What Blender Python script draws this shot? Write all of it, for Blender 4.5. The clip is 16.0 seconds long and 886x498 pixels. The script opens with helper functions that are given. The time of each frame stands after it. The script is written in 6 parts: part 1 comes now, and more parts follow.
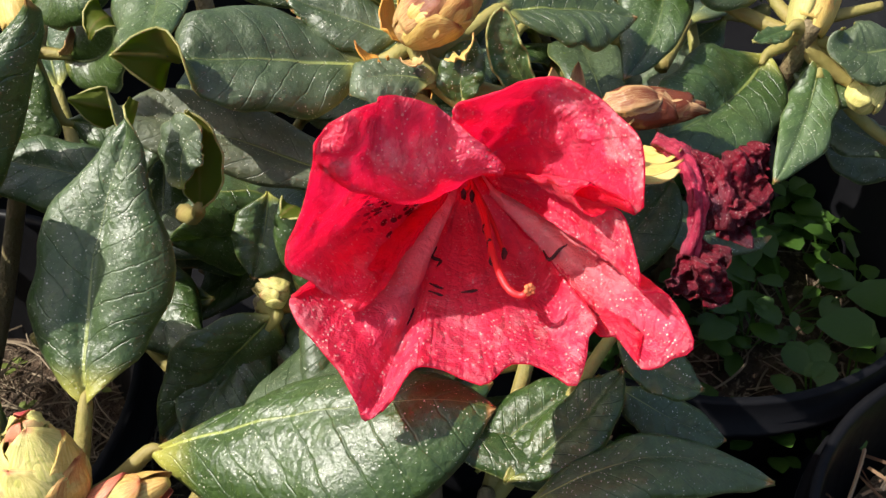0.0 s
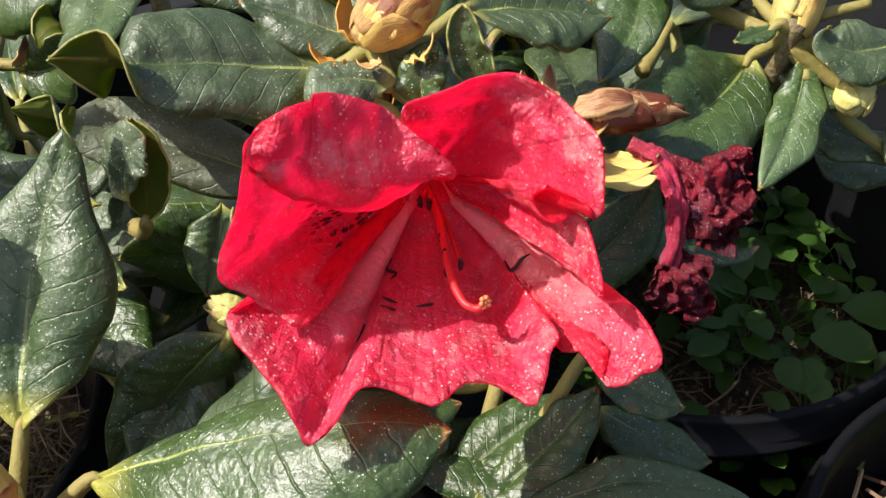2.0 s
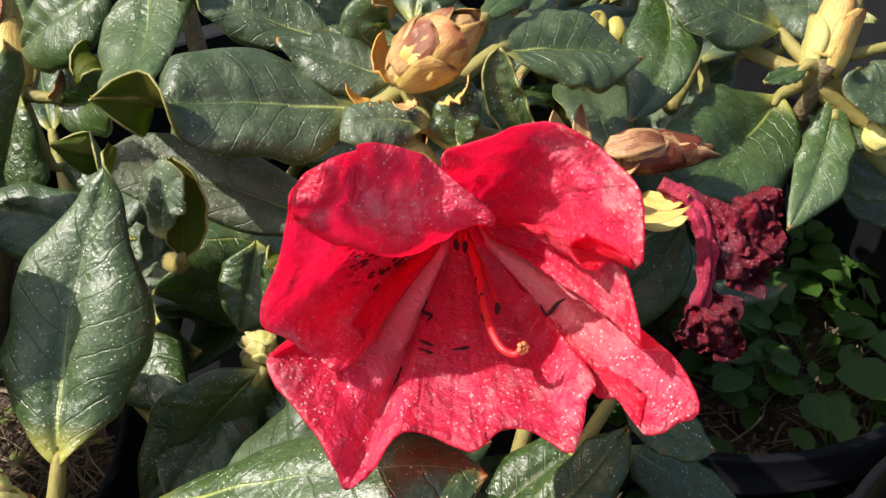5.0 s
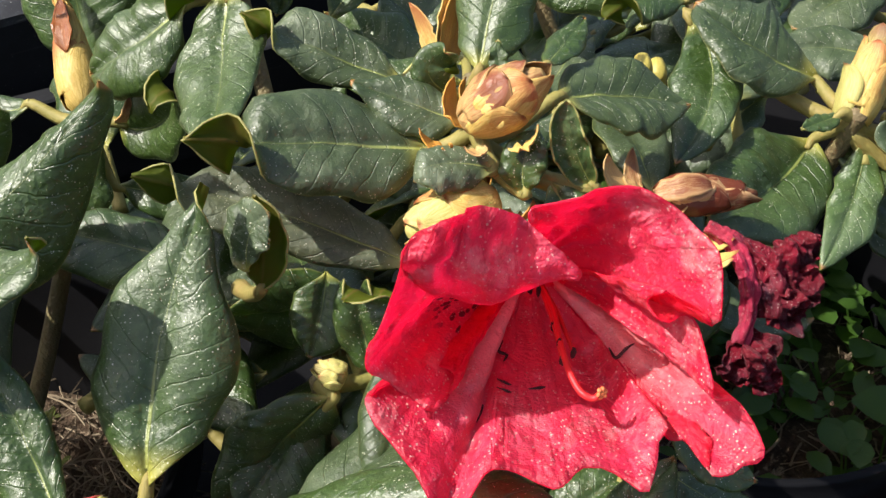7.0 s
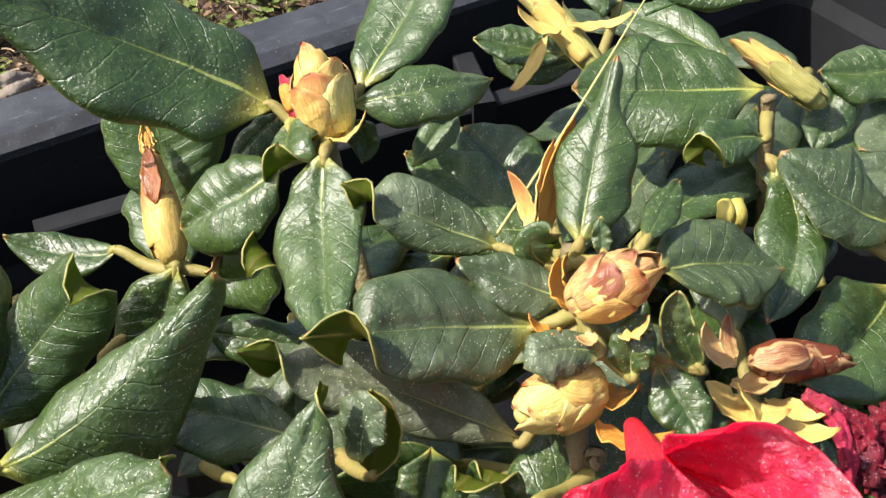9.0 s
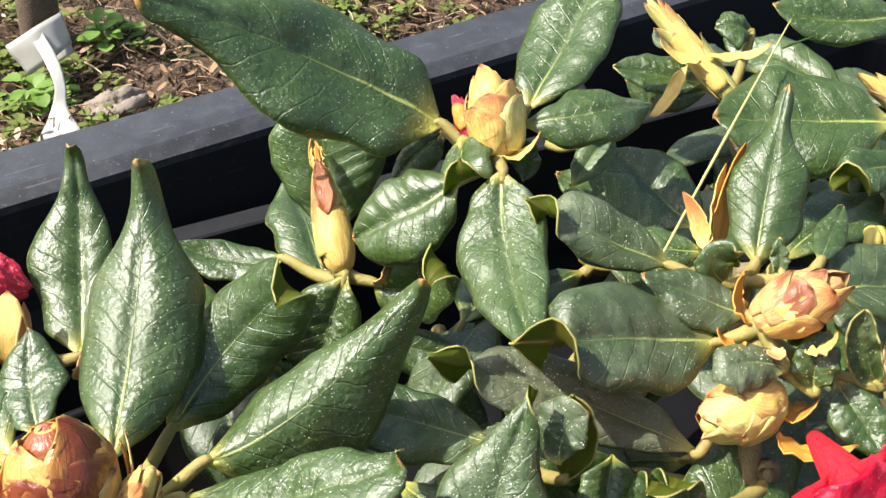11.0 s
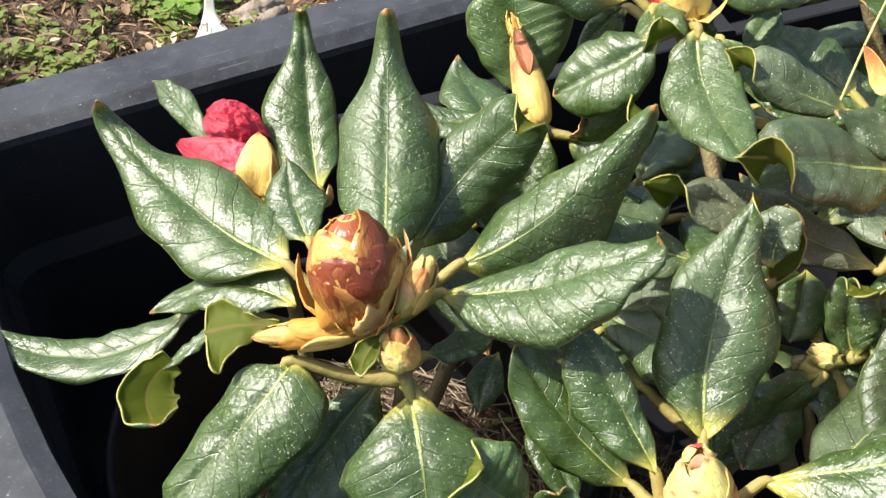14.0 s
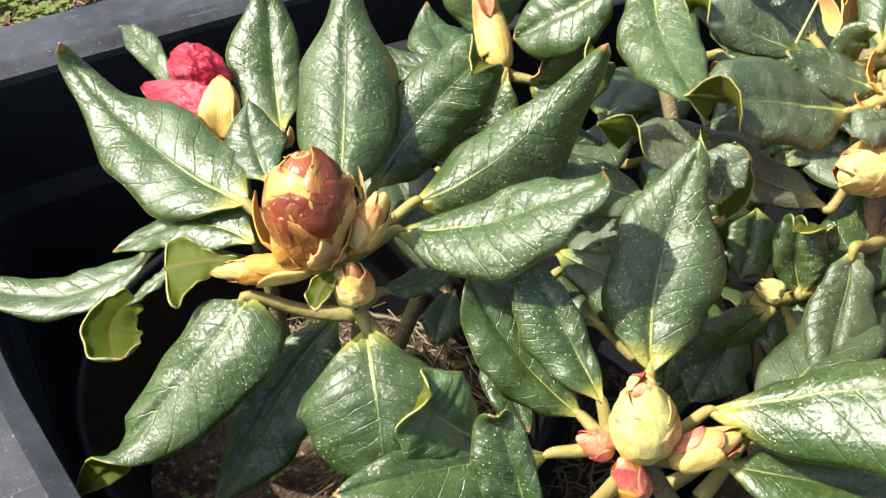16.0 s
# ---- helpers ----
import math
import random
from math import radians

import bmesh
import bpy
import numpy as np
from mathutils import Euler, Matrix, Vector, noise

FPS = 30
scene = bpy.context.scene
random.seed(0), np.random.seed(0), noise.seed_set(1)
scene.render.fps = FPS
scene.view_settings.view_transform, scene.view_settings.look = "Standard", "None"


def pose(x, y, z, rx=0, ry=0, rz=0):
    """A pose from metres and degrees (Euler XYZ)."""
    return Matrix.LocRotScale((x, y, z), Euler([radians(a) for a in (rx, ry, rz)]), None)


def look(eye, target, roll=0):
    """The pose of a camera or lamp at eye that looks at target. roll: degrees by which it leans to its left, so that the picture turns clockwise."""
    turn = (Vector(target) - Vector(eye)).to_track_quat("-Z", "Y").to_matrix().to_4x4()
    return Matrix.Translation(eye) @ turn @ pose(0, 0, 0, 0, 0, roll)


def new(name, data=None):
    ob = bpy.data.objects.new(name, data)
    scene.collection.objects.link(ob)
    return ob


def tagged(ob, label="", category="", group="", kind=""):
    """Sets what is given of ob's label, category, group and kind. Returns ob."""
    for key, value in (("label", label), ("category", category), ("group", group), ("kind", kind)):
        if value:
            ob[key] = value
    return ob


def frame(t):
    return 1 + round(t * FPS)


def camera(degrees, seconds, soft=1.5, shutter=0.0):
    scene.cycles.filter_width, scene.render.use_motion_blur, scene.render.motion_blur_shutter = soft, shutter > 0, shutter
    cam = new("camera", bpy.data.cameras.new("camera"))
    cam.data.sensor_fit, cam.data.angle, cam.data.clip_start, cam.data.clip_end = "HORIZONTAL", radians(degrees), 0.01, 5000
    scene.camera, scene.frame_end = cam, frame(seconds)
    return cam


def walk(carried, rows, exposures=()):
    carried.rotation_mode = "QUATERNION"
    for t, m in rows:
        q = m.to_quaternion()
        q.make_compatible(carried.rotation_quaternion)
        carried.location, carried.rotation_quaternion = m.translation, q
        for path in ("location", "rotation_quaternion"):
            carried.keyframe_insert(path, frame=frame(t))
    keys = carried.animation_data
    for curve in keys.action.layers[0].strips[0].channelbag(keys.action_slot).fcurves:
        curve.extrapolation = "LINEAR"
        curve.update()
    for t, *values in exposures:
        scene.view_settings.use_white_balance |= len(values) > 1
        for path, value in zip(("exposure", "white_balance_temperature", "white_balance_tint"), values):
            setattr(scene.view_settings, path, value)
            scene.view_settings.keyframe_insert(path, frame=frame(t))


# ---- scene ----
cam = camera(47.07, 16.0)
PATH = [
    (0, 0.0700, -0.2487, 0.1782, 46.07, 2.25, -32.10),
    (0.5, 0.0729, -0.2481, 0.1710, 47.38, 2.31, -33.60),
    (1, 0.0755, -0.2466, 0.1678, 48.00, 1.97, -34.40),
    (1.5, 0.0813, -0.2457, 0.1653, 48.36, 2.54, -33.56),
    (2, 0.0843, -0.2465, 0.1657, 47.23, 3.01, -32.23),
    (2.5, 0.0742, -0.2561, 0.1651, 48.13, 2.40, -32.68),
    (3, 0.0820, -0.2516, 0.1635, 47.73, 3.13, -32.35),
    (3.5, 0.0843, -0.2493, 0.1645, 47.85, 2.92, -31.77),
    (4, 0.0805, -0.2476, 0.1676, 48.24, 2.82, -31.71),
    (4.2, 0.0814, -0.2450, 0.1690, 48.23, 3.17, -31.53),
    (6.3, 0.0801, -0.2388, 0.1804, 47.66, 2.07, -30.90),
    (6.5, 0.0777, -0.2353, 0.1888, 46.89, 1.66, -30.93),
    (7, 0.0607, -0.2329, 0.1921, 47.62, 1.10, -31.26),
    (7.5, 0.0588, -0.2191, 0.2028, 47.54, 0.71, -31.73),
    (8, 0.0608, -0.2126, 0.2139, 47.34, 1.03, -31.67),
    (8.2, 0.0597, -0.2071, 0.2185, 47.37, 1.05, -31.63),
    (10.3, 0.0252, -0.1785, 0.2345, 48.77, 0.77, -30.64),
    (10.5, 0.0185, -0.1769, 0.2328, 49.04, 0.61, -30.44),
    (11, 0.0010, -0.1751, 0.2359, 49.34, 0.15, -29.95),
    (11.5, -0.0231, -0.1738, 0.2403, 49.32, -0.12, -29.43),
    (12, -0.0379, -0.1767, 0.2440, 49.26, 0.08, -29.43),
    (12.5, -0.0562, -0.1738, 0.2508, 49.05, 0.59, -29.55),
    (13, -0.0736, -0.1790, 0.2417, 48.96, 0.61, -29.28),
    (13.5, -0.0824, -0.1919, 0.2295, 48.88, 0.39, -29.06),
    (14, -0.0889, -0.1956, 0.2285, 48.04, 0.18, -29.10),
    (14.5, -0.0858, -0.1997, 0.2286, 46.99, 0.17, -28.93),
    (15, -0.0858, -0.2079, 0.2268, 46.65, 0.10, -28.98),
    (15.5, -0.0841, -0.2088, 0.2275, 46.00, 0.00, -28.91),
    (16, -0.0822, -0.2110, 0.2272, 45.90, 0.14, -29.30),
]
EXPOSURES = [(0, 0.64), (4.2, 0.60), (6.3, 0.60), (8.2, 0.72), (10.3, 1.06), (13, 1.04), (14.5, 1.04), (16, 1.16)]
walk(cam, [(t, pose(*p)) for t, *p in PATH], EXPOSURES)

# ---- light ----
SUN = Vector((-0.80, 0.42, 1.22)).normalized()          # towards the sun
world = bpy.data.worlds.new("sky")
scene.world = world
world.use_nodes = True
wn = world.node_tree
sky = wn.nodes.new("ShaderNodeTexSky")
sky.sky_type, sky.sun_disc = "NISHITA", False
sky.sun_elevation = math.asin(SUN.z)
sky.sun_rotation = math.atan2(SUN.x, SUN.y)
sky.air_density, sky.dust_density = 1.0, 4.0
wn.links.new(sky.outputs[0], wn.nodes["Background"].inputs[0])
wn.nodes["Background"].inputs[1].default_value = 0.115
lamp = bpy.data.lights.new("sun", "SUN")
lamp.energy, lamp.angle, lamp.color = 4.6, radians(0.55), (1.0, 0.95, 0.87)
sun = new("sun", lamp)
sun.matrix_world = look(SUN * 5, (0, 0, 0))


# ---- materials ----
class Nodes:
    """Short hand for building one node material."""

    def __init__(self, name):
        self.mat = bpy.data.materials.new(name)
        self.mat.use_nodes = True
        self.tree = self.mat.node_tree
        self.bsdf = self.tree.nodes["Principled BSDF"]
        self.out = self.tree.nodes["Material Output"]

    def node(self, kind, **inputs):
        n = self.tree.nodes.new(kind)
        for key, value in inputs.items():
            self.put(n.inputs[int(key[1:]) if key[0] == "i" and key[1:].isdigit() else key.replace("_", " ")], value)
        return n

    def put(self, socket, value):
        if isinstance(value, bpy.types.NodeSocket):
            self.tree.links.new(value, socket)
        elif isinstance(value, tuple) and len(value) == 3 and socket.type == "RGBA":
            socket.default_value = (*value, 1)
        else:
            socket.default_value = value

    def maths(self, op, a, b=0.0, clamp=False):
        n = self.tree.nodes.new("ShaderNodeMath")
        n.operation, n.use_clamp = op, clamp
        self.put(n.inputs[0], a)
        self.put(n.inputs[1], b)
        return n.outputs[0]

    def step(self, value, low, high, out0=0.0, out1=1.0):
        n = self.tree.nodes.new("ShaderNodeMapRange")
        n.interpolation_type = "SMOOTHSTEP"
        for i, v in enumerate((value, low, high, out0, out1)):
            self.put(n.inputs[i], v)
        return n.outputs[0]

    def mix(self, fac, a, b, blend="MIX"):
        n = self.tree.nodes.new("ShaderNodeMix")
        n.data_type, n.blend_type = "RGBA", blend
        self.put(n.inputs[0], fac)
        self.put(n.inputs[6], a)
        self.put(n.inputs[7], b)
        return n.outputs[2]

    def noise(self, scale, detail=3.0, rough=0.55, vector=None, distort=0.0):
        n = self.node("ShaderNodeTexNoise", Scale=scale, Detail=detail, Roughness=rough, Distortion=distort)
        self.put(n.inputs["Vector"], vector or self.coords())
        return n.outputs["Fac"]

    def voronoi(self, scale, feature="F1", vector=None, out="Distance"):
        n = self.node("ShaderNodeTexVoronoi", Scale=scale)
        n.feature = feature
        self.put(n.inputs["Vector"], vector or self.coords())
        return n.outputs[out]

    def coords(self):
        if not hasattr(self, "_coords"):
            self._coords = self.tree.nodes.new("ShaderNodeTexCoord").outputs["Object"]
        return self._coords

    def uv(self):
        if not hasattr(self, "_uv"):
            n = self.tree.nodes.new("ShaderNodeUVMap")
            n.uv_map = "UVMap"
            s = self.node("ShaderNodeSeparateXYZ", Vector=n.outputs[0])
            self._uv = (s.outputs[0], s.outputs[1], n.outputs[0])
        return self._uv

    def random(self):
        return self.tree.nodes.new("ShaderNodeObjectInfo").outputs["Random"]

    def bump(self, height, strength=0.5, distance=0.001, normal=None):
        n = self.node("ShaderNodeBump", Strength=strength, Distance=distance, Height=height)
        if normal is not None:
            self.put(n.inputs["Normal"], normal)
        return n.outputs[0]

    def set(self, **inputs):
        for key, value in inputs.items():
            self.put(self.bsdf.inputs[key.replace("_", " ")], value)
        return self

    def translucent(self, colour, share, normal=None):
        """Lets some light through the sheet."""
        t = self.node("ShaderNodeBsdfTranslucent", Color=colour)
        if normal is not None:
            self.put(t.inputs["Normal"], normal)
        m = self.node("ShaderNodeMixShader", Fac=share)
        self.tree.links.new(self.bsdf.outputs[0], m.inputs[1])
        self.tree.links.new(t.outputs[0], m.inputs[2])
        self.tree.links.new(m.outputs[0], self.out.inputs[0])
        return self


def leaf_material(name, dark, light, dust, rough, veins=10.0):
    m = Nodes(name)
    u, v, uvv = m.uv()
    off = m.maths("ABSOLUTE", m.maths("SUBTRACT", u, 0.5))
    # pale midrib, broad at the foot
    half = m.step(v, 0.0, 0.6, 0.028, 0.006)
    rib = m.step(off, half, m.maths("MULTIPLY", half, 0.35))
    foot = m.step(v, 0.16, 0.0)
    # side veins run up and out from the midrib
    wob = m.maths("MULTIPLY", m.noise(60.0, 3.0), 0.9)
    along = m.maths("ADD", m.maths("SUBTRACT", m.maths("MULTIPLY", v, veins), m.maths("MULTIPLY", off, 3.4)), wob)
    saw = m.maths("ABSOLUTE", m.maths("SUBTRACT", m.maths("FRACT", along), 0.5))
    vein = m.maths("MULTIPLY", m.step(saw, 0.060, 0.0), m.step(m.noise(40.0, 2.0), 0.3, 0.6, 0.35, 1.0))
    warp = m.tree.nodes.new("ShaderNodeVectorMath")
    warp.operation = "MULTIPLY_ADD"
    m.put(warp.inputs[0], m.node("ShaderNodeTexNoise", Scale=150.0, Vector=m.coords()).outputs["Color"])
    m.put(warp.inputs[1], (0.0025, 0.0025, 0.0025))
    m.put(warp.inputs[2], m.coords())
    net = m.voronoi(300.0, "DISTANCE_TO_EDGE", warp.outputs[0])
    patch = m.noise(34.0, 4.0)
    grain = m.noise(900.0, 2.0)
    tone = m.mix(patch, dark, light)
    tone = m.mix(m.maths("MULTIPLY", m.random(), 0.45), tone, (light[0] * 1.2, light[1] * 1.05, light[2] * 0.75))
    tone = m.mix(m.maths("MULTIPLY", vein, 0.10), tone, (0.014, 0.034, 0.008))
    tone = m.mix(m.step(m.noise(75.0, 5.0, 0.7), 0.56, 0.78, 0.0, 0.5), tone, (0.085, 0.115, 0.026))
    tone = m.mix(m.maths("MULTIPLY", grain, 0.05), tone, (0.20, 0.25, 0.10))
    tone = m.mix(m.step(m.noise(600.0, 3.0, 0.75), 0.56, 0.74, 0.0, 0.24), tone, (0.20, 0.26, 0.11))
    tone = m.mix(m.step(m.noise(420.0, 4.0, 0.75), 0.42, 0.62, 0.0, 0.50), tone, (dark[0] * 0.55, dark[1] * 0.6, dark[2] * 0.5))
    tone = m.mix(m.maths("MULTIPLY", rib, m.step(v, 0.0, 0.55, 0.9, 0.28)), tone, (0.38, 0.43, 0.11))
    tone = m.mix(m.maths("MULTIPLY", foot, 0.8), tone, (0.50, 0.47, 0.09))
    tone = m.mix(m.step(v, 0.965, 0.99), tone, (0.42, 0.20, 0.06))
    rim = m.step(off, 0.484, 0.498)
    tone = m.mix(m.maths("MULTIPLY", rim, 0.4), tone, (0.36, 0.36, 0.12))
    # pale dust and grains of pollen
    film = m.step(m.noise(16.0, 5.0, 0.7), 0.45, 0.75)
    tone = m.mix(m.maths("MULTIPLY", film, dust), tone, (0.22, 0.27, 0.17))
    cells = m.node("ShaderNodeTexVoronoi", Scale=1450.0)
    m.put(cells.inputs["Vector"], m.coords())
    pick = m.node("ShaderNodeSeparateColor", Color=cells.outputs["Color"])
    some = m.step(pick.outputs[0], 0.20, 0.22)
    size = m.maths("MULTIPLY", m.maths("POWER", pick.outputs[1], 1.9), 0.30)
    speck = m.maths("MULTIPLY", m.maths("LESS_THAN", cells.outputs["Distance"], size), some)
    many = m.step(m.noise(26.0, 2.0), 0.34, 0.62, 0.35, 1.0)
    tone = m.mix(m.maths("MULTIPLY", m.maths("MULTIPLY", speck, many), 0.9), tone, (0.80, 0.80, 0.60))
    # relief: sunken veins, quilted skin
    h = m.maths("ADD", m.maths("MULTIPLY", vein, -0.70), m.maths("MULTIPLY", m.step(net, 0.0, 0.40), m.step(m.noise(24.0, 2.0), 0.35, 0.65, 0.1, 0.5)))
    h = m.maths("ADD", h, m.maths("MULTIPLY", m.noise(130.0, 5.0, 0.6), 0.42))
    h = m.maths("ADD", h, m.maths("MULTIPLY", rib, 0.6))
    n = m.bump(h, 0.50, 0.0007)
    n = m.bump(m.noise(1000.0, 3.0, 0.65), 0.75, 0.00036, n)
    r = m.maths("ADD", m.maths("ADD", rough, m.maths("MULTIPLY", film, 0.16)), m.maths("MULTIPLY", patch, 0.10))
    m.set(Base_Color=tone, Roughness=r, Specular_IOR_Level=0.76, Normal=n)
    m.translucent((0.30, 0.50, 0.05), 0.10)
    return m.mat


def underside_material():
    m = Nodes("leaf_underside")
    u, v, uvv = m.uv()
    off = m.maths("ABSOLUTE", m.maths("SUBTRACT", u, 0.5))
    rib = m.step(off, 0.035, 0.012)
    tone = m.mix(m.noise(60.0, 4.0), (0.06, 0.085, 0.008), (0.12, 0.14, 0.014))
    tone = m.mix(m.step(m.noise(38.0, 3.0), 0.55, 0.72), tone, (0.15, 0.085, 0.025))
    tone = m.mix(m.maths("MULTIPLY", rib, 0.7), tone, (0.20, 0.13, 0.04))
    tone = m.mix(m.step(off, 0.480, 0.498), tone, (0.46, 0.38, 0.10))
    n = m.bump(m.voronoi(420.0, "DISTANCE_TO_EDGE"), 0.4, 0.0005)
    m.set(Base_Color=tone, Roughness=0.6, Specular_IOR_Level=0.2, Normal=n)
    m.translucent((0.42, 0.56, 0.02), 0.45)
    return m.mat


def scale_material(name, pale, mid, brown, share, rough=0.5, margin=0.35):
    """Bud scales and dry bracts: pale base, streaks along the piece, browned tip and blotches."""
    m = Nodes(name)
    u, v, uvv = m.uv()
    stretch = m.node("ShaderNodeMapping", Vector=uvv)
    stretch.inputs["Scale"].default_value = (16, 1.6, 1)
    streak = m.noise(2.4, 4.0, 0.6, stretch.outputs[0])
    blot = m.noise(70.0, 4.0, 0.6)
    shift = m.maths("MULTIPLY", m.maths("SUBTRACT", m.random(), 0.5), 0.30)
    tone = m.mix(m.step(streak, 0.35, 0.65), pale, mid)
    age = m.maths("ADD", m.maths("ADD", m.maths("ADD", m.maths("MULTIPLY", blot, 0.45), m.maths("MULTIPLY", streak, 0.35)), shift), m.maths("MULTIPLY", v, 0.30))
    tone = m.mix(m.step(age, share - 0.06, share + 0.26), tone, brown)
    tone = m.mix(m.step(v, 0.93, 1.0), tone, (brown[0] * 0.7, brown[1] * 0.5, brown[2] * 0.4))
    edge = m.step(m.maths("ADD", m.maths("ABSOLUTE", m.maths("SUBTRACT", u, 0.5)), m.maths("MULTIPLY", m.maths("SUBTRACT", streak, 0.5), 0.3)), 0.40 if margin < 0.5 else 0.26, 0.5)
    tone = m.mix(m.maths("MULTIPLY", edge, margin), tone, (pale[0] * 1.1, pale[1] * 1.05, pale[2]))
    h = m.maths("ADD", streak, m.maths("MULTIPLY", m.noise(420.0, 3.0), 0.7))
    h = m.maths("ADD", h, m.maths("MULTIPLY", m.maths("ABSOLUTE", m.maths("SUBTRACT", m.noise(140.0, 3.0, 0.6, None, 1.0), 0.5)), 3.0))
    n = m.bump(h, 0.40, 0.0007)
    m.set(Base_Color=tone, Roughness=rough, Specular_IOR_Level=0.5, Normal=n)
    m.translucent((mid[0], mid[1] * 0.8, mid[2] * 0.5), 0.14)
    return m.mat


def petal_material(name, deep, bright, spots=False, dusty=0.55, share=0.60, glow=(0.98, 0.15, 0.25), gloss=0.25):
    m = Nodes(name)
    u, v, uvv = m.uv()
    fan = m.node("ShaderNodeMapping", Vector=uvv)
    fan.inputs["Scale"].default_value = (46, 2.0, 1)
    vein = m.noise(1.0, 3.0, 0.5, fan.outputs[0])
    patch = m.noise(48.0, 4.0)
    tone = m.mix(m.step(patch, 0.3, 0.7), deep, bright)
    tone = m.mix(m.maths("MULTIPLY", m.step(vein, 0.45, 0.7), 0.30), tone, (bright[0], bright[1] + 0.02, bright[2] + 0.035))
    tone = m.mix(m.maths("MULTIPLY", m.step(v, 0.42, 0.06), 0.55), tone, (bright[0] * 0.82, bright[1] * 1.8, bright[2] * 0.9))
    tone = m.mix(m.maths("MULTIPLY", m.step(v, 0.93, 1.0), 0.4), tone, (0.42, 0.002, 0.012))
    # paler patches out on the lobes, colour standing in for sunlit sheen
    thin = m.maths("MULTIPLY", m.step(m.noise(60.0, 4.0, 0.65), 0.46, 0.68), m.step(v, 0.35, 0.75))
    tone = m.mix(m.maths("MULTIPLY", thin, 0.42 if spots else 0.25), tone, (bright[0], bright[1] + 0.22, bright[2] + 0.26))
    # whitish-pink sun highlights, painted as blotches near the rim
    gleam = m.maths("MULTIPLY", m.step(m.noise(42.0, 5.0, 0.75), 0.52, 0.66), m.step(v, 0.55, 0.82))
    if spots:
        tone = m.mix(m.maths("MULTIPLY", gleam, 0.60), tone, (0.97, 0.55, 0.56))
        # pink lower throat, its colour also lightened to lift the shade inside
        floor = m.maths("MULTIPLY", m.maths("MULTIPLY", m.step(u, 0.62, 0.70), m.step(u, 0.97, 0.90)), m.step(v, 0.80, 0.35))
        tone = m.mix(m.maths("MULTIPLY", floor, 0.28), tone, (0.95, 0.24, 0.28))
    # fine dark veins
    fine = m.node("ShaderNodeMapping", Vector=uvv)
    fine.inputs["Scale"].default_value = (150, 7.0, 1)
    hair = m.step(m.noise(1.0, 3.0, 0.6, fine.outputs[0], 0.6), 0.55, 0.66)
    tone = m.mix(m.maths("MULTIPLY", hair, 0.30), tone, (deep[0] * 0.6, deep[1] * 0.2, deep[2] * 0.4))
    lit = m.mix(m.maths("MULTIPLY", m.step(patch, 0.35, 0.65), 0.25), glow, (glow[0], glow[1] * 0.35, glow[2] * 0.45))
    lit = m.mix(m.maths("MULTIPLY", hair, 0.35), lit, (glow[0] * 0.72, glow[1] * 0.15, glow[2] * 0.25))
    lit = m.mix(m.maths("MULTIPLY", m.step(vein, 0.42, 0.68), 0.35), lit, (glow[0], min(1.0, glow[1] * 1.7), min(1.0, glow[2] * 1.6)))
    if spots:
        dense = 0.0
        # two pale ribs that come out of the throat
        for place, width in ((0.912, 0.060), (0.667, 0.044)):
            rib = m.maths("MULTIPLY", m.step(m.maths("ABSOLUTE", m.maths("SUBTRACT", u, place)), width, 0.0), m.step(v, 0.80, 0.12))
            tone = m.mix(m.maths("MULTIPLY", rib, 0.85), tone, (0.98, 0.66, 0.62))
            lit = m.mix(m.maths("MULTIPLY", rib, 0.75), lit, (0.98, 0.52, 0.52))
            dense = m.maths("ADD", dense, rib)
        grid = m.node("ShaderNodeMapping", Vector=uvv)
        grid.inputs["Scale"].default_value = (300, 15, 1)
        cell = m.voronoi(1.0, "F1", grid.outputs[0])
        zone = m.maths("MULTIPLY", m.step(u, 0.015, 0.030), m.step(u, 0.150, 0.115))
        zone = m.maths("MULTIPLY", zone, m.maths("MULTIPLY", m.step(v, 0.16, 0.24), m.step(v, 0.68, 0.52)))
        dots = m.maths("MULTIPLY", m.step(cell, 0.46, 0.34), zone)
        tone = m.mix(m.maths("MULTIPLY", dots, 0.92), tone, (0.12, 0.001, 0.008))
        lit = m.mix(m.maths("MULTIPLY", dots, 0.9), lit, (0.10, 0.0, 0.01))
    # pale specks: grains of pollen, plus painted glitter of the sunlit petal
    cells = m.node("ShaderNodeTexVoronoi", Scale=1250.0)
    m.put(cells.inputs["Vector"], m.coords())
    pick = m.node("ShaderNodeSeparateColor", Color=cells.outputs["Color"])
    some = m.step(pick.outputs[0], 0.40, 0.44)
    speck = m.maths("MULTIPLY", m.maths("LESS_THAN", cells.outputs["Distance"], m.maths("MULTIPLY", pick.outputs[1], 0.38)), some)
    where = m.step(m.noise(30.0, 2.0), 0.30, 0.52)
    tone = m.mix(m.maths("MULTIPLY", m.maths("MULTIPLY", speck, where), dusty), tone, (0.95, 0.80, 0.72))
    h = m.maths("ADD", m.maths("MULTIPLY", vein, 0.5), m.maths("MULTIPLY", m.noise(190.0, 5.0, 0.65), 1.2))
    h = m.maths("ADD", h, m.maths("MULTIPLY", m.maths("ABSOLUTE", m.maths("SUBTRACT", m.noise(95.0, 4.0, 0.6, None, 0.6), 0.5)), 2.0))
    h = m.maths("ADD", h, m.maths("MULTIPLY", m.step(m.voronoi(2.3, "DISTANCE_TO_EDGE", fan.outputs[0]), 0.0, 0.25), m.step(v, 0.4, 0.9, 0.0, 0.18)))
    n = m.bump(h, 0.90, 0.0014)
    n = m.bump(m.noise(650.0, 4.0, 0.7), 0.6, 0.0005, n)
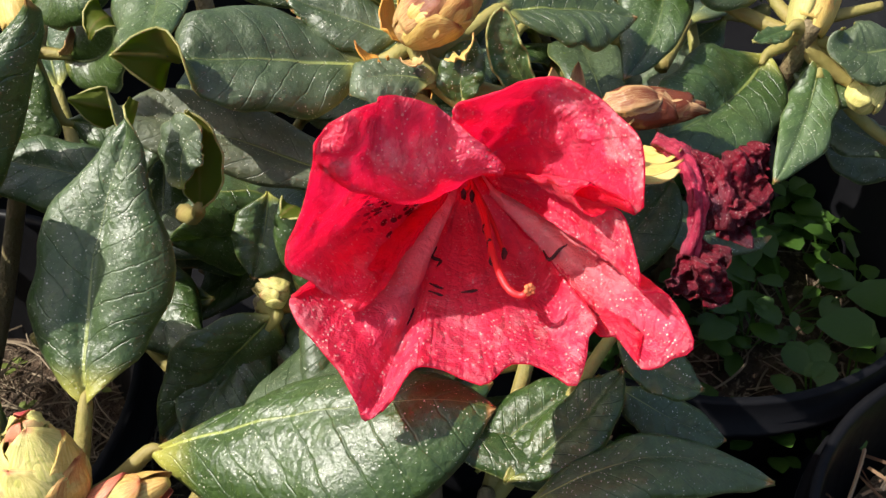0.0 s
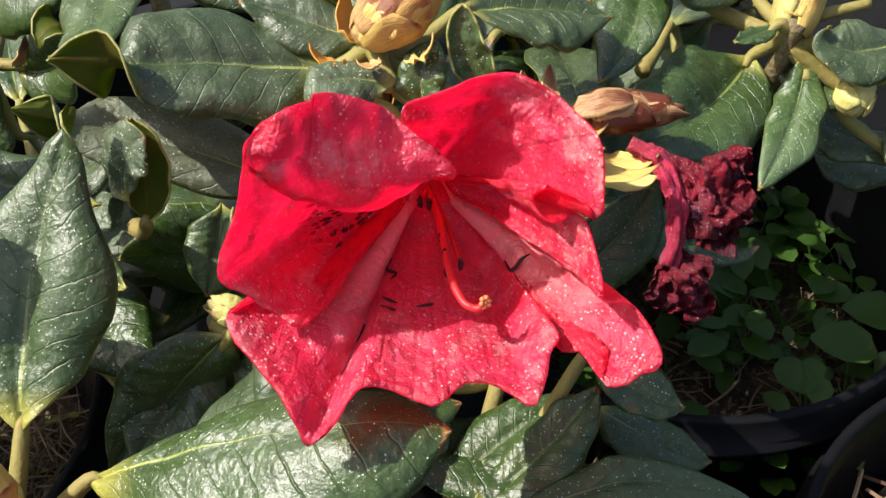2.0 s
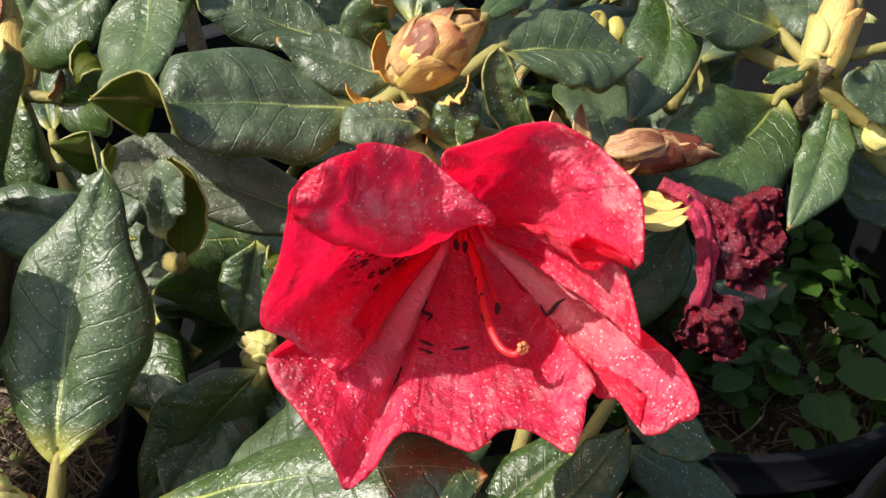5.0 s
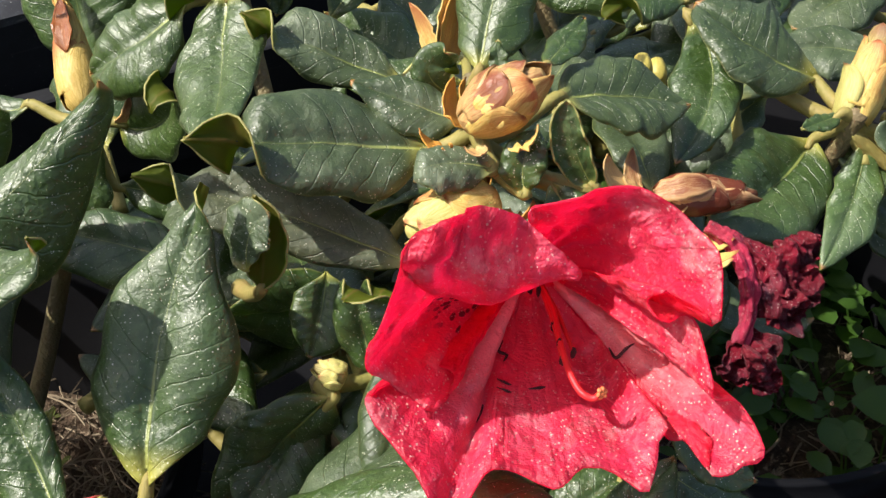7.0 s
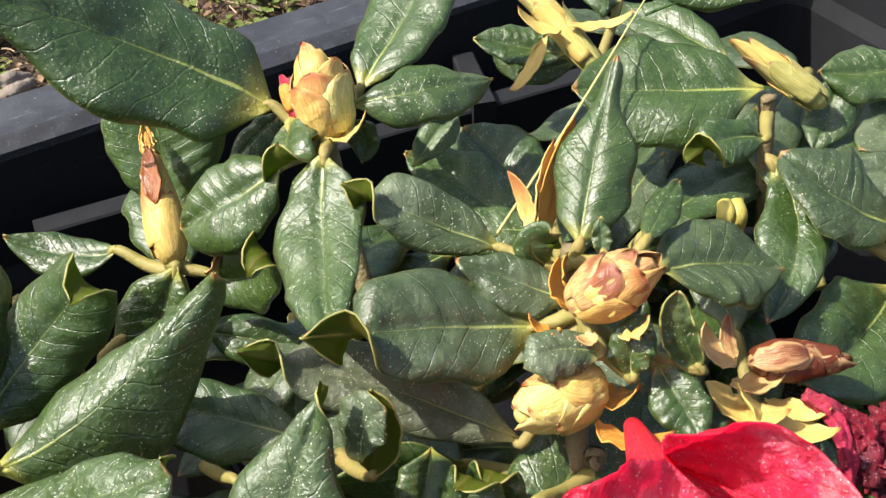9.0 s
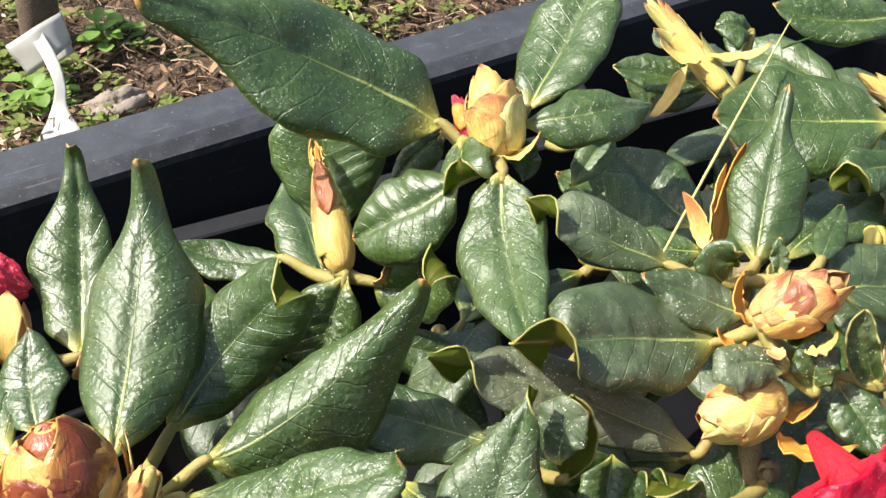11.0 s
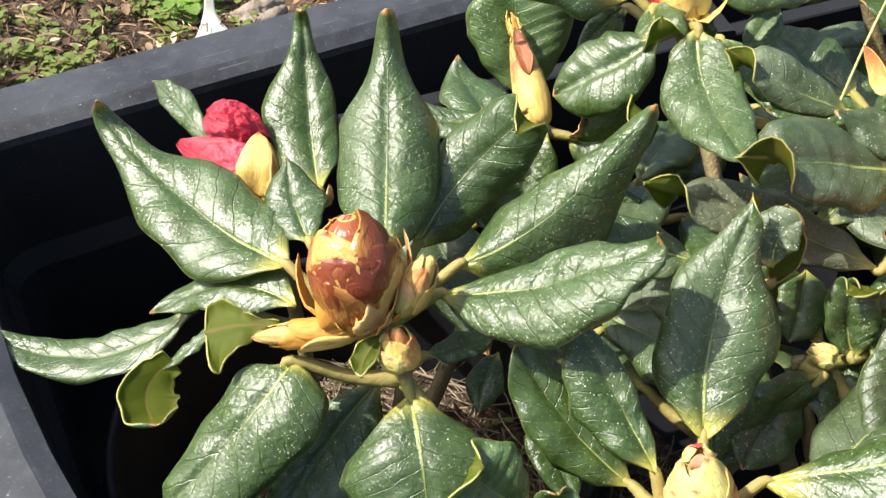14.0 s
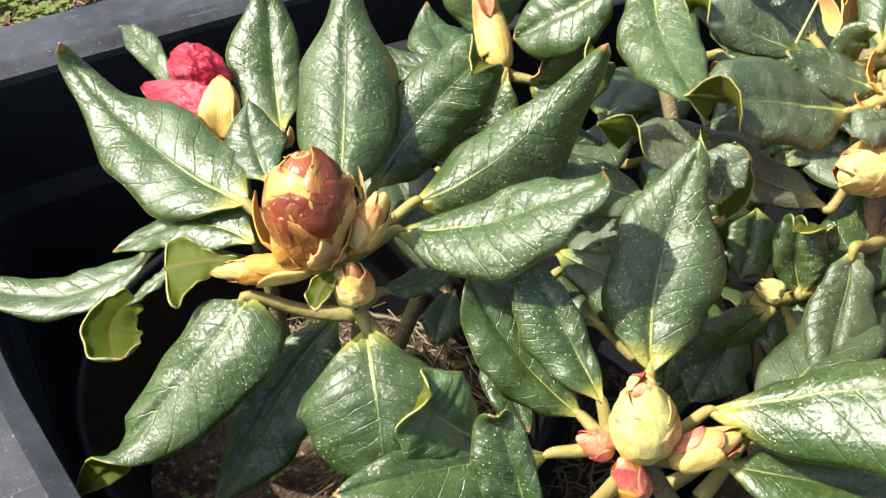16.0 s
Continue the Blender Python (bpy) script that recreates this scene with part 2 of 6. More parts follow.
    m.set(Base_Color=tone, Roughness=m.step(m.noise(70.0, 3.0), 0.3, 0.7, 0.28, 0.50), Specular_IOR_Level=gloss, Normal=n)
    m.set(Sheen_Weight=0.06, Sheen_Roughness=0.45, Sheen_Tint=(1.0, 0.75, 0.8, 1.0))
    if spots:
        share = m.maths("SUBTRACT", share, m.maths("MULTIPLY", dense, 0.15), True)
    m.translucent(lit, share, n)
    return m.mat


def plain_material(name, a, b, rough, scale=90.0, relief=0.4, distance=0.0006, spec=0.45, through_=None):
    m = Nodes(name)
    tone = m.mix(m.noise(scale, 5.0, 0.6), a, b)
    tone = m.mix(m.maths("MULTIPLY", m.random(), 0.25), tone, (b[0] * 0.7, b[1] * 0.7, b[2] * 0.6))
    n = m.bump(m.noise(scale * 6, 3.0), relief, distance)
    m.set(Base_Color=tone, Roughness=rough, Specular_IOR_Level=spec, Normal=n)
    if through_:
        m.translucent(through_, 0.25)
    return m.mat


def plastic_material(name, lies):
    m = Nodes(name)
    dust = m.maths("ADD", m.step(m.noise(26.0, 5.0, 0.6), 0.25, 0.75, 0.15, 0.6), m.step(m.noise(140.0, 4.0, 0.7), 0.4, 0.75, 0.0, 0.4))
    fine = m.step(m.noise(700.0, 2.0), 0.62, 0.75)
    scratch = m.node("ShaderNodeMapping", Vector=m.coords())
    scratch.inputs["Scale"].default_value = (40, 420, 420)
    line = m.step(m.noise(1.0, 2.0, 0.5, scratch.outputs[0]), 0.66, 0.74)
    # the lowest lies gets a blacker base, with shade put into the colour
    tone = m.mix(m.maths("MULTIPLY", dust, 0.75 * lies), (0.015, 0.0155, 0.017) if lies > 0.05 else (0.006, 0.006, 0.007), (0.066, 0.072, 0.086))
    grit = m.node("ShaderNodeTexVoronoi", Scale=420.0)
    m.put(grit.inputs["Vector"], m.coords())
    chosen = m.node("ShaderNodeSeparateColor", Color=grit.outputs["Color"])
    dot = m.maths("MULTIPLY", m.maths("LESS_THAN", grit.outputs["Distance"], m.maths("MULTIPLY", chosen.outputs[1], 0.17)), m.step(chosen.outputs[0], 0.74, 0.76))
    fine = m.maths("ADD", fine, m.maths("MULTIPLY", dot, 3.0))
    tone = m.mix(m.maths("MULTIPLY", m.maths("ADD", fine, line), 0.20 * lies), tone, (0.26, 0.26, 0.26))
    n = m.bump(m.noise(300.0, 4.0), 0.35, 0.0004)
    r = m.maths("ADD", 0.36, m.maths("MULTIPLY", dust, 0.25))
    m.set(Base_Color=tone, Roughness=r, Specular_IOR_Level=0.10 + 0.24 * lies, Normal=n)
    return m.mat


def soil_material():
    m = Nodes("soil")
    a = m.noise(55.0, 6.0, 0.7)
    b = m.noise(260.0, 4.0, 0.7)
    tone = m.mix(m.step(a, 0.3, 0.7), (0.026, 0.018, 0.012), (0.12, 0.080, 0.052))
    tone = m.mix(m.step(b, 0.52, 0.75), tone, (0.34, 0.26, 0.18))
    tone = m.mix(m.step(m.noise(18.0, 4.0), 0.55, 0.75), tone, (0.05, 0.06, 0.02))
    n = m.bump(m.maths("ADD", a, m.maths("MULTIPLY", b, 0.6)), 1.0, 0.006)
    m.set(Base_Color=tone, Roughness=0.9, Specular_IOR_Level=0.2, Normal=n)
    return m.mat


LEAF = leaf_material("leaf_upper", (0.018, 0.043, 0.009), (0.050, 0.097, 0.019), 0.16, 0.28)
LEAF_DUSTY = leaf_material("leaf_upper_dusty", (0.024, 0.045, 0.016), (0.052, 0.086, 0.028), 0.40, 0.38)
LEAF_YOUNG = leaf_material("leaf_upper_light", (0.034, 0.076, 0.020), (0.076, 0.140, 0.032), 0.22, 0.32)
LEAF_GREY = leaf_material("leaf_upper_faded", (0.036, 0.048, 0.026), (0.085, 0.100, 0.058), 0.60, 0.46)
UNDER = underside_material()
EDGE = plain_material("leaf_edge", (0.20, 0.23, 0.07), (0.38, 0.32, 0.10), 0.5, 200.0)
PETIOLE = plain_material("petiole", (0.23, 0.27, 0.055), (0.30, 0.19, 0.07), 0.65, 70.0, 0.7, 0.0008)
STEM_YELLOW = plain_material("yellow_stem", (0.48, 0.44, 0.10), (0.40, 0.30, 0.07), 0.5, 60.0, 0.6, 0.0008)
STEM = plain_material("stem", (0.20, 0.19, 0.07), (0.18, 0.11, 0.07), 0.6, 110.0, 0.8, 0.0012)
WOOD = plain_material("old_wood", (0.09, 0.064, 0.042), (0.17, 0.12, 0.078), 0.8, 160.0, 0.9, 0.002)
SCALE_YELLOW = scale_material("bud_scale_yellow", (0.74, 0.55, 0.17), (0.60, 0.40, 0.09), (0.46, 0.14, 0.05), 0.62)
SCALE_GREEN = scale_material("bud_scale_green", (0.74, 0.64, 0.24), (0.52, 0.50, 0.12), (0.70, 0.32, 0.17), 0.66)
SCALE_BROWN = scale_material("bud_scale_brown", (0.60, 0.34, 0.08), (0.40, 0.14, 0.04), (0.20, 0.045, 0.018), 0.34, 0.26, 0.6)
SCALE_TAN = scale_material("bud_scale_tan", (0.68, 0.46, 0.14), (0.54, 0.29, 0.07), (0.30, 0.08, 0.03), 0.56, 0.28, 0.5)
SCALE_RUST = scale_material("bud_scale_rust", (0.34, 0.12, 0.025), (0.24, 0.055, 0.012), (0.14, 0.030, 0.012), 0.45, 0.3, 0.1)
SCALE_DRY = scale_material("dry_bract", (0.66, 0.46, 0.19), (0.52, 0.27, 0.10), (0.24, 0.07, 0.03), 0.56, 0.34, 0.6)
SCALE_CASE = scale_material("seed_case_skin", (0.70, 0.46, 0.22), (0.40, 0.14, 0.05), (0.15, 0.035, 0.014), 0.28, 0.26, 0.8)
SCALE_OLIVE = scale_material("olive_shoot_scale", (0.50, 0.46, 0.15), (0.36, 0.33, 0.09), (0.24, 0.11, 0.05), 0.62)
SCALE_RED = scale_material("red_bract", (0.80, 0.36, 0.20), (0.70, 0.17, 0.09), (0.46, 0.05, 0.06), 0.60, 0.4)
SCALE_ORANGE = scale_material("orange_bract", (0.66, 0.36, 0.06), (0.60, 0.22, 0.03), (0.36, 0.10, 0.03), 0.74, 0.5)
PETAL = petal_material("petal_inside", (0.90, 0.012, 0.070), (0.95, 0.050, 0.145), True, 1.0, 0.55, (1.0, 0.085, 0.25), 1.0)
PETAL_BACK = petal_material("petal_outside", (0.90, 0.016, 0.075), (0.95, 0.060, 0.15), False, 0.4, 0.75, (1.0, 0.06, 0.23), 0.6)
PETAL_PINK = petal_material("wilting_petal", (0.50, 0.004, 0.026), (0.78, 0.020, 0.075), False, 0.12, 0.25, (0.95, 0.04, 0.12), 0.9)
PETAL_DEAD = petal_material("dried_petal", (0.045, 0.0006, 0.005), (0.20, 0.004, 0.018), False, 0.2, 0.10, (0.5, 0.02, 0.06))
PETAL_LIMP = petal_material("limp_petal", (0.22, 0.005, 0.026), (0.55, 0.030, 0.085), False, 0.2, 0.2, (0.7, 0.04, 0.10))
STYLE = plain_material("style", (0.66, 0.018, 0.030), (0.76, 0.045, 0.045), 0.4, 200.0, 0.3, 0.0004, 0.5, (0.8, 0.04, 0.03))
STIGMA = plain_material("stigma", (0.75, 0.12, 0.04), (0.85, 0.30, 0.12), 0.5, 600.0)
DARK = plain_material("dark_debris", (0.030, 0.006, 0.008), (0.06, 0.012, 0.012), 0.6, 300.0)
PLASTIC = plastic_material("black_plastic", 0.15)
# same black plastic, darkened for the shade under the leaves
SHADED_PLASTIC = plastic_material("shaded_plastic", 0.03)
PLASTIC_DUSTY = plastic_material("dusty_black_plastic", 1.0)
SOIL = soil_material()
WHITE = plain_material("white_plastic", (0.56, 0.55, 0.51), (0.44, 0.43, 0.39), 0.45, 60.0, 0.2, 0.0004, 0.5, (0.7, 0.7, 0.6))
WEED = plain_material("weed_leaf", (0.030, 0.075, 0.010), (0.060, 0.125, 0.018), 0.45, 120.0, 0.4, 0.0006, 0.4, (0.2, 0.4, 0.04))
WEED_FRESH = plain_material("fresh_weed_leaf", (0.085, 0.170, 0.022), (0.19, 0.31, 0.055), 0.5, 120.0, 0.4, 0.0006, 0.4, (0.3, 0.5, 0.06))
MOSS = plain_material("moss", (0.070, 0.110, 0.018), (0.20, 0.24, 0.06), 0.7, 60.0, 0.6, 0.001, 0.3, (0.2, 0.3, 0.04))


def litter_material():
    m = Nodes("straw")
    pick = m.tree.nodes.new("ShaderNodeNewGeometry").outputs["Random Per Island"]
    ramp = m.node("ShaderNodeValToRGB", Fac=pick)
    for stop, colour in ((0.0, (0.035, 0.019, 0.010)), (0.40, (0.11, 0.062, 0.034)), (0.8, (0.26, 0.165, 0.095))):
        e = ramp.color_ramp.elements.new(stop)
        e.color = (*colour, 1)
    ramp.color_ramp.elements[-1].color = (0.50, 0.39, 0.26, 1)
    m.set(Base_Color=ramp.outputs[0], Roughness=0.75, Specular_IOR_Level=0.3, Normal=m.bump(m.noise(300.0, 3.0), 0.5, 0.0005))
    return m.mat


STRAW = litter_material()
GRASS_DRY = plain_material("dry_grass", (0.62, 0.56, 0.22), (0.50, 0.47, 0.16), 0.6, 60.0)
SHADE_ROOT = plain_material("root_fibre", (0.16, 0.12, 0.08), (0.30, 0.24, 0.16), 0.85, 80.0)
DEAD_LEAF = plain_material("dead_leaf_skin", (0.13, 0.105, 0.085), (0.30, 0.25, 0.20), 0.8, 90.0, 0.8, 0.001)


# ---- builders ----
def part(name, bm, materials, parent=None, label="", smooth=True, local=False):
    """Links a bmesh as one mesh object, under a thing or a part. local: its places are counted from the thing's own."""
    me = bpy.data.meshes.new(name)
    bm.to_mesh(me)
    bm.free()
    for mat in materials if isinstance(materials, (list, tuple)) else (materials,):
        me.materials.append(mat)
    if smooth:
        for p in me.polygons:
            p.use_smooth = True
    ob = new(name, me)
    ob.parent = parent
    if parent is not None and parent.type == "EMPTY" and not local:
        ob.matrix_parent_inverse = Matrix.Translation(-parent.location)
    if label:
        ob["label"] = label
    return ob


def thing(name, place, label, category, group="", kind=""):
    ob = new(name)
    ob.empty_display_size = 0.02
    ob.location = place
    return tagged(ob, label, category, group, kind)


def bezier(p0, p1, p2, s):
    return p0 * (1 - s) ** 2 + p1 * (2 * s * (1 - s)) + p2 * s * s


def sheet(rows, thick, split=True):
    """A closed sheet from a grid of (place, normal, u, v): upper face 0, lower face 1, edge 2."""
    bm = bmesh.new()
    uv = bm.loops.layers.uv.new("UVMap")
    top = [[bm.verts.new(p) for p, n, u, v in row] for row in rows]
    low = [[bm.verts.new(p - n * thick) for p, n, u, v in row] for row in rows]
    tex = [[(u, v) for p, n, u, v in row] for row in rows]

    def quad(a, b, c, d, t, mat):
        f = bm.faces.new((a, b, c, d))
        f.material_index = mat
        f.smooth = True
        for loop, xy in zip(f.loops, t):
            loop[uv].uv = xy

    h, w = len(rows), len(rows[0])
    for i in range(h - 1):
        for j in range(w - 1):
            t = (tex[i][j], tex[i][j + 1], tex[i + 1][j + 1], tex[i + 1][j])
            quad(top[i][j], top[i][j + 1], top[i + 1][j + 1], top[i + 1][j], t, 0)
            quad(low[i + 1][j], low[i + 1][j + 1], low[i][j + 1], low[i][j], (t[3], t[2], t[1], t[0]), 1)
    ring = [(0, j) for j in range(w)] + [(i, w - 1) for i in range(1, h)] + [(h - 1, j) for j in range(w - 2, -1, -1)] + [(i, 0) for i in range(h - 2, 0, -1)]
    for (a, b), (c, d) in zip(ring, ring[1:] + ring[:1]):
        quad(top[c][d], top[a][b], low[a][b], low[c][d], (tex[c][d], tex[a][b], tex[a][b], tex[c][d]), 2)
    return bm


def tube(points, radii, sides=8, cap=True):
    """A bent, tapered tube through points."""
    bm = bmesh.new()
    uv = bm.loops.layers.uv.new("UVMap")
    points = [Vector(p) for p in points]
    side = None
    rings = []
    for i, p in enumerate(points):
        t = (points[min(i + 1, len(points) - 1)] - points[max(i - 1, 0)]).normalized()
        side = (t.orthogonal() if side is None else side - t * side.dot(t)).normalized()
        other = t.cross(side)
        rings.append([bm.verts.new(p + (side * math.cos(a) + other * math.sin(a)) * radii[i]) for a in (2 * math.pi * k / sides for k in range(sides))])
    for i in range(len(rings) - 1):
        for k in range(sides):
            f = bm.faces.new((rings[i][k], rings[i][(k + 1) % sides], rings[i + 1][(k + 1) % sides], rings[i + 1][k]))
            for loop, xy in zip(f.loops, ((k / sides, i / len(rings)), ((k + 1) / sides, i / len(rings)), ((k + 1) / sides, (i + 1) / len(rings)), (k / sides, (i + 1) / len(rings)))):
                loop[uv].uv = xy
    if cap:
        bm.faces.new(rings[0][::-1])
        bm.faces.new(rings[-1])
    return bm


def smooth_path(points, radii, steps=5):
    """Catmull-Rom through points, with radii."""
    pts = [Vector(p) for p in points]
    pts = [pts[0] * 2 - pts[1]] + pts + [pts[-1] * 2 - pts[-2]]
    out, rad = [], []
    for i in range(1, len(pts) - 2):
        a, b, c, d = pts[i - 1 : i + 3]
        for k in range(steps):
            s = k / steps
            out.append(0.5 * (2 * b + (c - a) * s + (2 * a - 5 * b + 4 * c - d) * s * s + (3 * b - a - 3 * c + d) * s**3))
            rad.append(radii[i - 1] * (1 - s) + radii[i] * s)
    return out + [pts[-2]], rad + [radii[-1]]


COUNT = [0]


def blade(base, mid, tip, left, right, curl=0.0, roll=46.0, camber=17.0, peak=0.52, sharp=0.72, quilt=0.0010, wave=0.0030,
          veins=9.0, start=0.80, rows=34, cols=8, thick=0.0006, narrow=0.04, twist=0.0, acute=0.0, hood=45.0, skew=0.0, ragged=0.20, wavy=0.0022,
          turn=0.0, turn_at=0.7):
    """A leaf's sheet: a midrib from base to tip through mid; left and right are the margins beside mid. curl bends the tip end
    over (degrees, upwards if above 0), turn twists the end over from turn_at on, roll turns the margins down, twist turns the tip end about the midrib."""
    COUNT[0] += 1
    shift = Vector((COUNT[0] * 3.17, COUNT[0] * 1.3, 0))
    base, mid, tip, left, right = (Vector(v) for v in (base, mid, tip, left, right))
    ctrl = mid * 2 - (base + tip) / 2
    tm = (tip - base).normalized()
    lv, rv = left - mid, right - mid
    lv, rv = lv - tm * lv.dot(tm), rv - tm * rv.dot(tm)
    power = math.log(0.5) / math.log(peak)
    width = (lv.length + rv.length) / 2
    quilt, wave = quilt * min(1.0, width / 0.015) ** 1.5, wave * min(1.0, width / 0.011)
    grid = []
    prev = pos = base
    for i in range(rows + 1):
        s = i / rows
        tangent = ((ctrl - base) * (1 - s) + (tip - ctrl) * s).normalized()
        q = tm.rotation_difference(tangent)
        l, r = q @ lv, q @ rv
        here = bezier(base, ctrl, tip, s)
        across = (r - l).normalized()
        up = across.cross(tangent).normalized()
        bent = 0.0
        if s > start and curl:
            f = (s - start) / (1 - start)
            bent = radians(curl) * f
            hinge = across * math.cos(radians(skew)) - tangent * math.sin(radians(skew))
            fold = Matrix.Rotation(bent, 3, hinge)
            pos = pos + fold @ (here - prev)
            up, l, r = fold @ up, fold @ l, fold @ r
        else:
            pos = here
        prev = here
        if turn and s > turn_at:
            f = min(1.0, (s - turn_at) / 0.16)
            over = Matrix.Rotation(radians(turn) * f * f * (3 - 2 * f), 3, tangent)
            l, r, up = over @ l, over @ r, over @ up
        calm = 1.0 if not curl else 1.0 - 0.8 * min(1.0, max(0.0, (s - start + 0.10) / 0.15))
        if twist:
            tw = Matrix.Rotation(radians(twist) * max(0.0, s - 0.35), 3, tangent)
            l, r, up = tw @ l, tw @ r, tw @ up
        prof = max(narrow, math.sin(math.pi * min(1.0, s) ** power) ** sharp * (0.45 + 0.55 * min(1.0, s / 0.16)))
        # some leaves draw out into a slender rolled tip
        slim = min(1.0, max(0.0, (s - 0.60) / 0.28))
        slim = acute * slim * slim * (3 - 2 * slim)
        prof = prof * (1 - slim) + 0.31 * slim
        if s > 0.94:
            prof *= math.sqrt(max(0.06, 1 - ((s - 0.94) / 0.06) ** 2))
        row = []
        for j in range(-cols, cols + 1):
            u = j / cols
            a = abs(u)
            vec = (l if j < 0 else r) * prof * (1 + calm * ragged * noise.noise(Vector((s * 5.0, (3.0 if j < 0 else 9.0), COUNT[0] * 2.7))))
            # walk out along a bent cross-section
            flat = drop = 0.0
            n = 6
            for k in range(n):
                x = (k + 0.5) / n * a
                phi = radians(calm * camber * (1 - 1.7 * x) - roll * x**4 - 70 * slim * x - abs(bent) * hood * x)
                flat += math.cos(phi) * a / n
                drop += math.sin(phi) * a / n
            z = drop * vec.length
            v = s * veins - a * 1.7
            v += 0.9 * noise.noise((pos + shift) * 60.0) + 0.35 * u
            cell = 1 - abs(2 * (v - math.floor(v)) - 1) ** 2
            z += calm * quilt * (cell - 0.5) * min(1.0, a * 4) * (1 - a**6) * prof
            z -= calm * quilt * 1.1 * max(0.0, 1 - a * 6)
            p = pos + vec * flat + up * z
            p += up * calm * wave * noise.noise((p + shift) * 45.0) * (0.3 + a) + up * calm * wave * 0.35 * noise.noise((p - shift) * 130.0)
            p += up * calm * wavy * a * a * noise.noise(Vector((s * 7.0, 4.0 if j < 0 else 0.0, COUNT[0] * 5.1)))
            row.append([p, up, 0.5 + 0.5 * u, s])
        grid.append(row)
    for i, row in enumerate(grid):
        for j, cell in enumerate(row):
            du = row[min(j + 1, len(row) - 1)][0] - row[max(j - 1, 0)][0]
            dv = grid[min(i + 1, rows)][j][0] - grid[max(i - 1, 0)][j][0]
            n = du.cross(dv)
            if n.length > 1e-9:
                cell[1] = n.normalized()
    return sheet(grid, thick)


def leaf(plant, base, mid, tip, left, right, node=None, mat=None, name="leaf", label="", stalk=0.0023, mats=None, **shape):
    ob = part(name, blade(base, mid, tip, left, right, **shape), mats or [mat or LEAF, UNDER, EDGE], plant, label)
    if node is not None:
        b, n = Vector(base), Vector(node)
        far = (b - n).length
        if far > 0.022:
            n = n - Vector((0, 0, 0.005))
        bend = (b + n) / 2 - Vector((0, 0, 0.08 * far))
        inner = b + (Vector(mid) - b).normalized() * 0.004 - Vector((0, 0, 0.0014))
        pts, rad = smooth_path([n, bend, b, inner], [stalk * 1.3, stalk, stalk * 0.8, stalk * 0.4], 4)
        part("petiole", tube(pts, rad, 8), PETIOLE, ob, "yellow-green leaf stalk")
    return ob


def bract(plant, base, tip, width, face, mat, name="bract", bow=0.25, curl=25.0, label="", roll=-35.0):
    """A small dry scale that stands from base to tip, with its hollow side towards face."""
    base, tip, face = Vector(base), Vector(tip), Vector(face).normalized()
    along = tip - base
    side = along.cross(face).normalized() * width / 2
    mid = (base + tip) / 2 - face * along.length * bow
    bm = blade(base, mid, tip, mid - side, mid + side, curl=curl, roll=roll, camber=-20.0, peak=0.42, sharp=0.6, quilt=0.0002, wave=0.0012,
               start=0.6, rows=12, cols=4, thick=0.0004, narrow=0.12)
    return part(name, bm, [mat, mat, mat], plant, label)


def bud(plant, base, tip, radius, mats, count=12, label="", name="flower_bud", loose=0.12, seed=1, blunt=0.75, wrinkle=1.0, wide_=1.0):
    """A fat bud of overlapping scales round a core."""
    rnd = random.Random(seed)
    base, tip = Vector(base), Vector(tip)
    axis = tip - base
    length = axis.length
    axis.normalize()
    side = axis.orthogonal().normalized()
    other = axis.cross(side)

    def girth(h):
        return radius * max(0.02, math.sin(math.pi * (0.10 + 0.86 * max(0.0, min(h, 1.0)) ** blunt)) ** 0.7)

    core, rad = [], []
    for i in range(13):
        h = i / 12
        core.append(base + axis * length * h * 0.95)
        rad.append(girth(h) * 0.93)
    ob = part(name, tube(core, rad, 16), mats[0], plant, label)
    for k in range(count):
        level = k / count
        a0 = k * 2.4 + rnd.uniform(-0.25, 0.25)
        low = 0.0 + 0.50 * level
        high = min(1.03, low + rnd.uniform(0.48, 0.62))
        span = wide_ * rnd.uniform(0.85, 1.15) * (1.0 if level < 0.6 else 1.15)
        out = 1.02 + 0.10 * (1 - level)
        grid = []
        for i in range(15):
            s = i / 14
            h = low + (high - low) * s
            wide = span * (0.85 + 0.3 * math.sin(math.pi * s)) * math.sqrt(max(0.0, 1 - max(0.0, (s - 0.5) / 0.5) ** 2.6))
            wide = max(wide, 0.03)
            row = []
            for j in range(-6, 7):
                u = j / 6
                a = a0 + wide * u
                r = girth(h) * out + loose * radius * (s**3) * (0.6 + 0.6 * rnd.random() if j == -6 else 0.8)
                r += radius * 0.05 * (1 - u * u)
                r += radius * wrinkle * 0.03 * math.sin(u * 9.0 + k) * math.sin(math.pi * s)
                r += radius * wrinkle * (0.07 * noise.noise(Vector((a * 2.2, h * 7, seed + k))) + 0.05 * noise.noise(Vector((a * 7.0, h * 2.0, seed + k + 40))))
                n = side * math.cos(a) + other * math.sin(a)
                row.append((base + axis * (length * h + radius * 0.05 * u * u) + n * r, n, 0.5 + 0.5 * u, s))
            grid.append(row)
        mat = mats[1 + k % (len(mats) - 1)] if len(mats) > 1 else mats[0]
        part("scale", sheet(grid, radius * 0.03), [mat, mat, mat], ob)
    return ob


def blob(bm, place, size, squash=(1, 1, 1), rough=0.25, seed=0, sub=2):
    made = bmesh.ops.create_icosphere(bm, subdivisions=sub, radius=size)
    for v in made["verts"]:
        k = 1 + rough * noise.noise(v.co * (1.6 / size) + Vector((seed * 3.1, seed, 0)))
        v.co = Vector((v.co.x * squash[0], v.co.y * squash[1], v.co.z * squash[2])) * k + Vector(place)
    return made


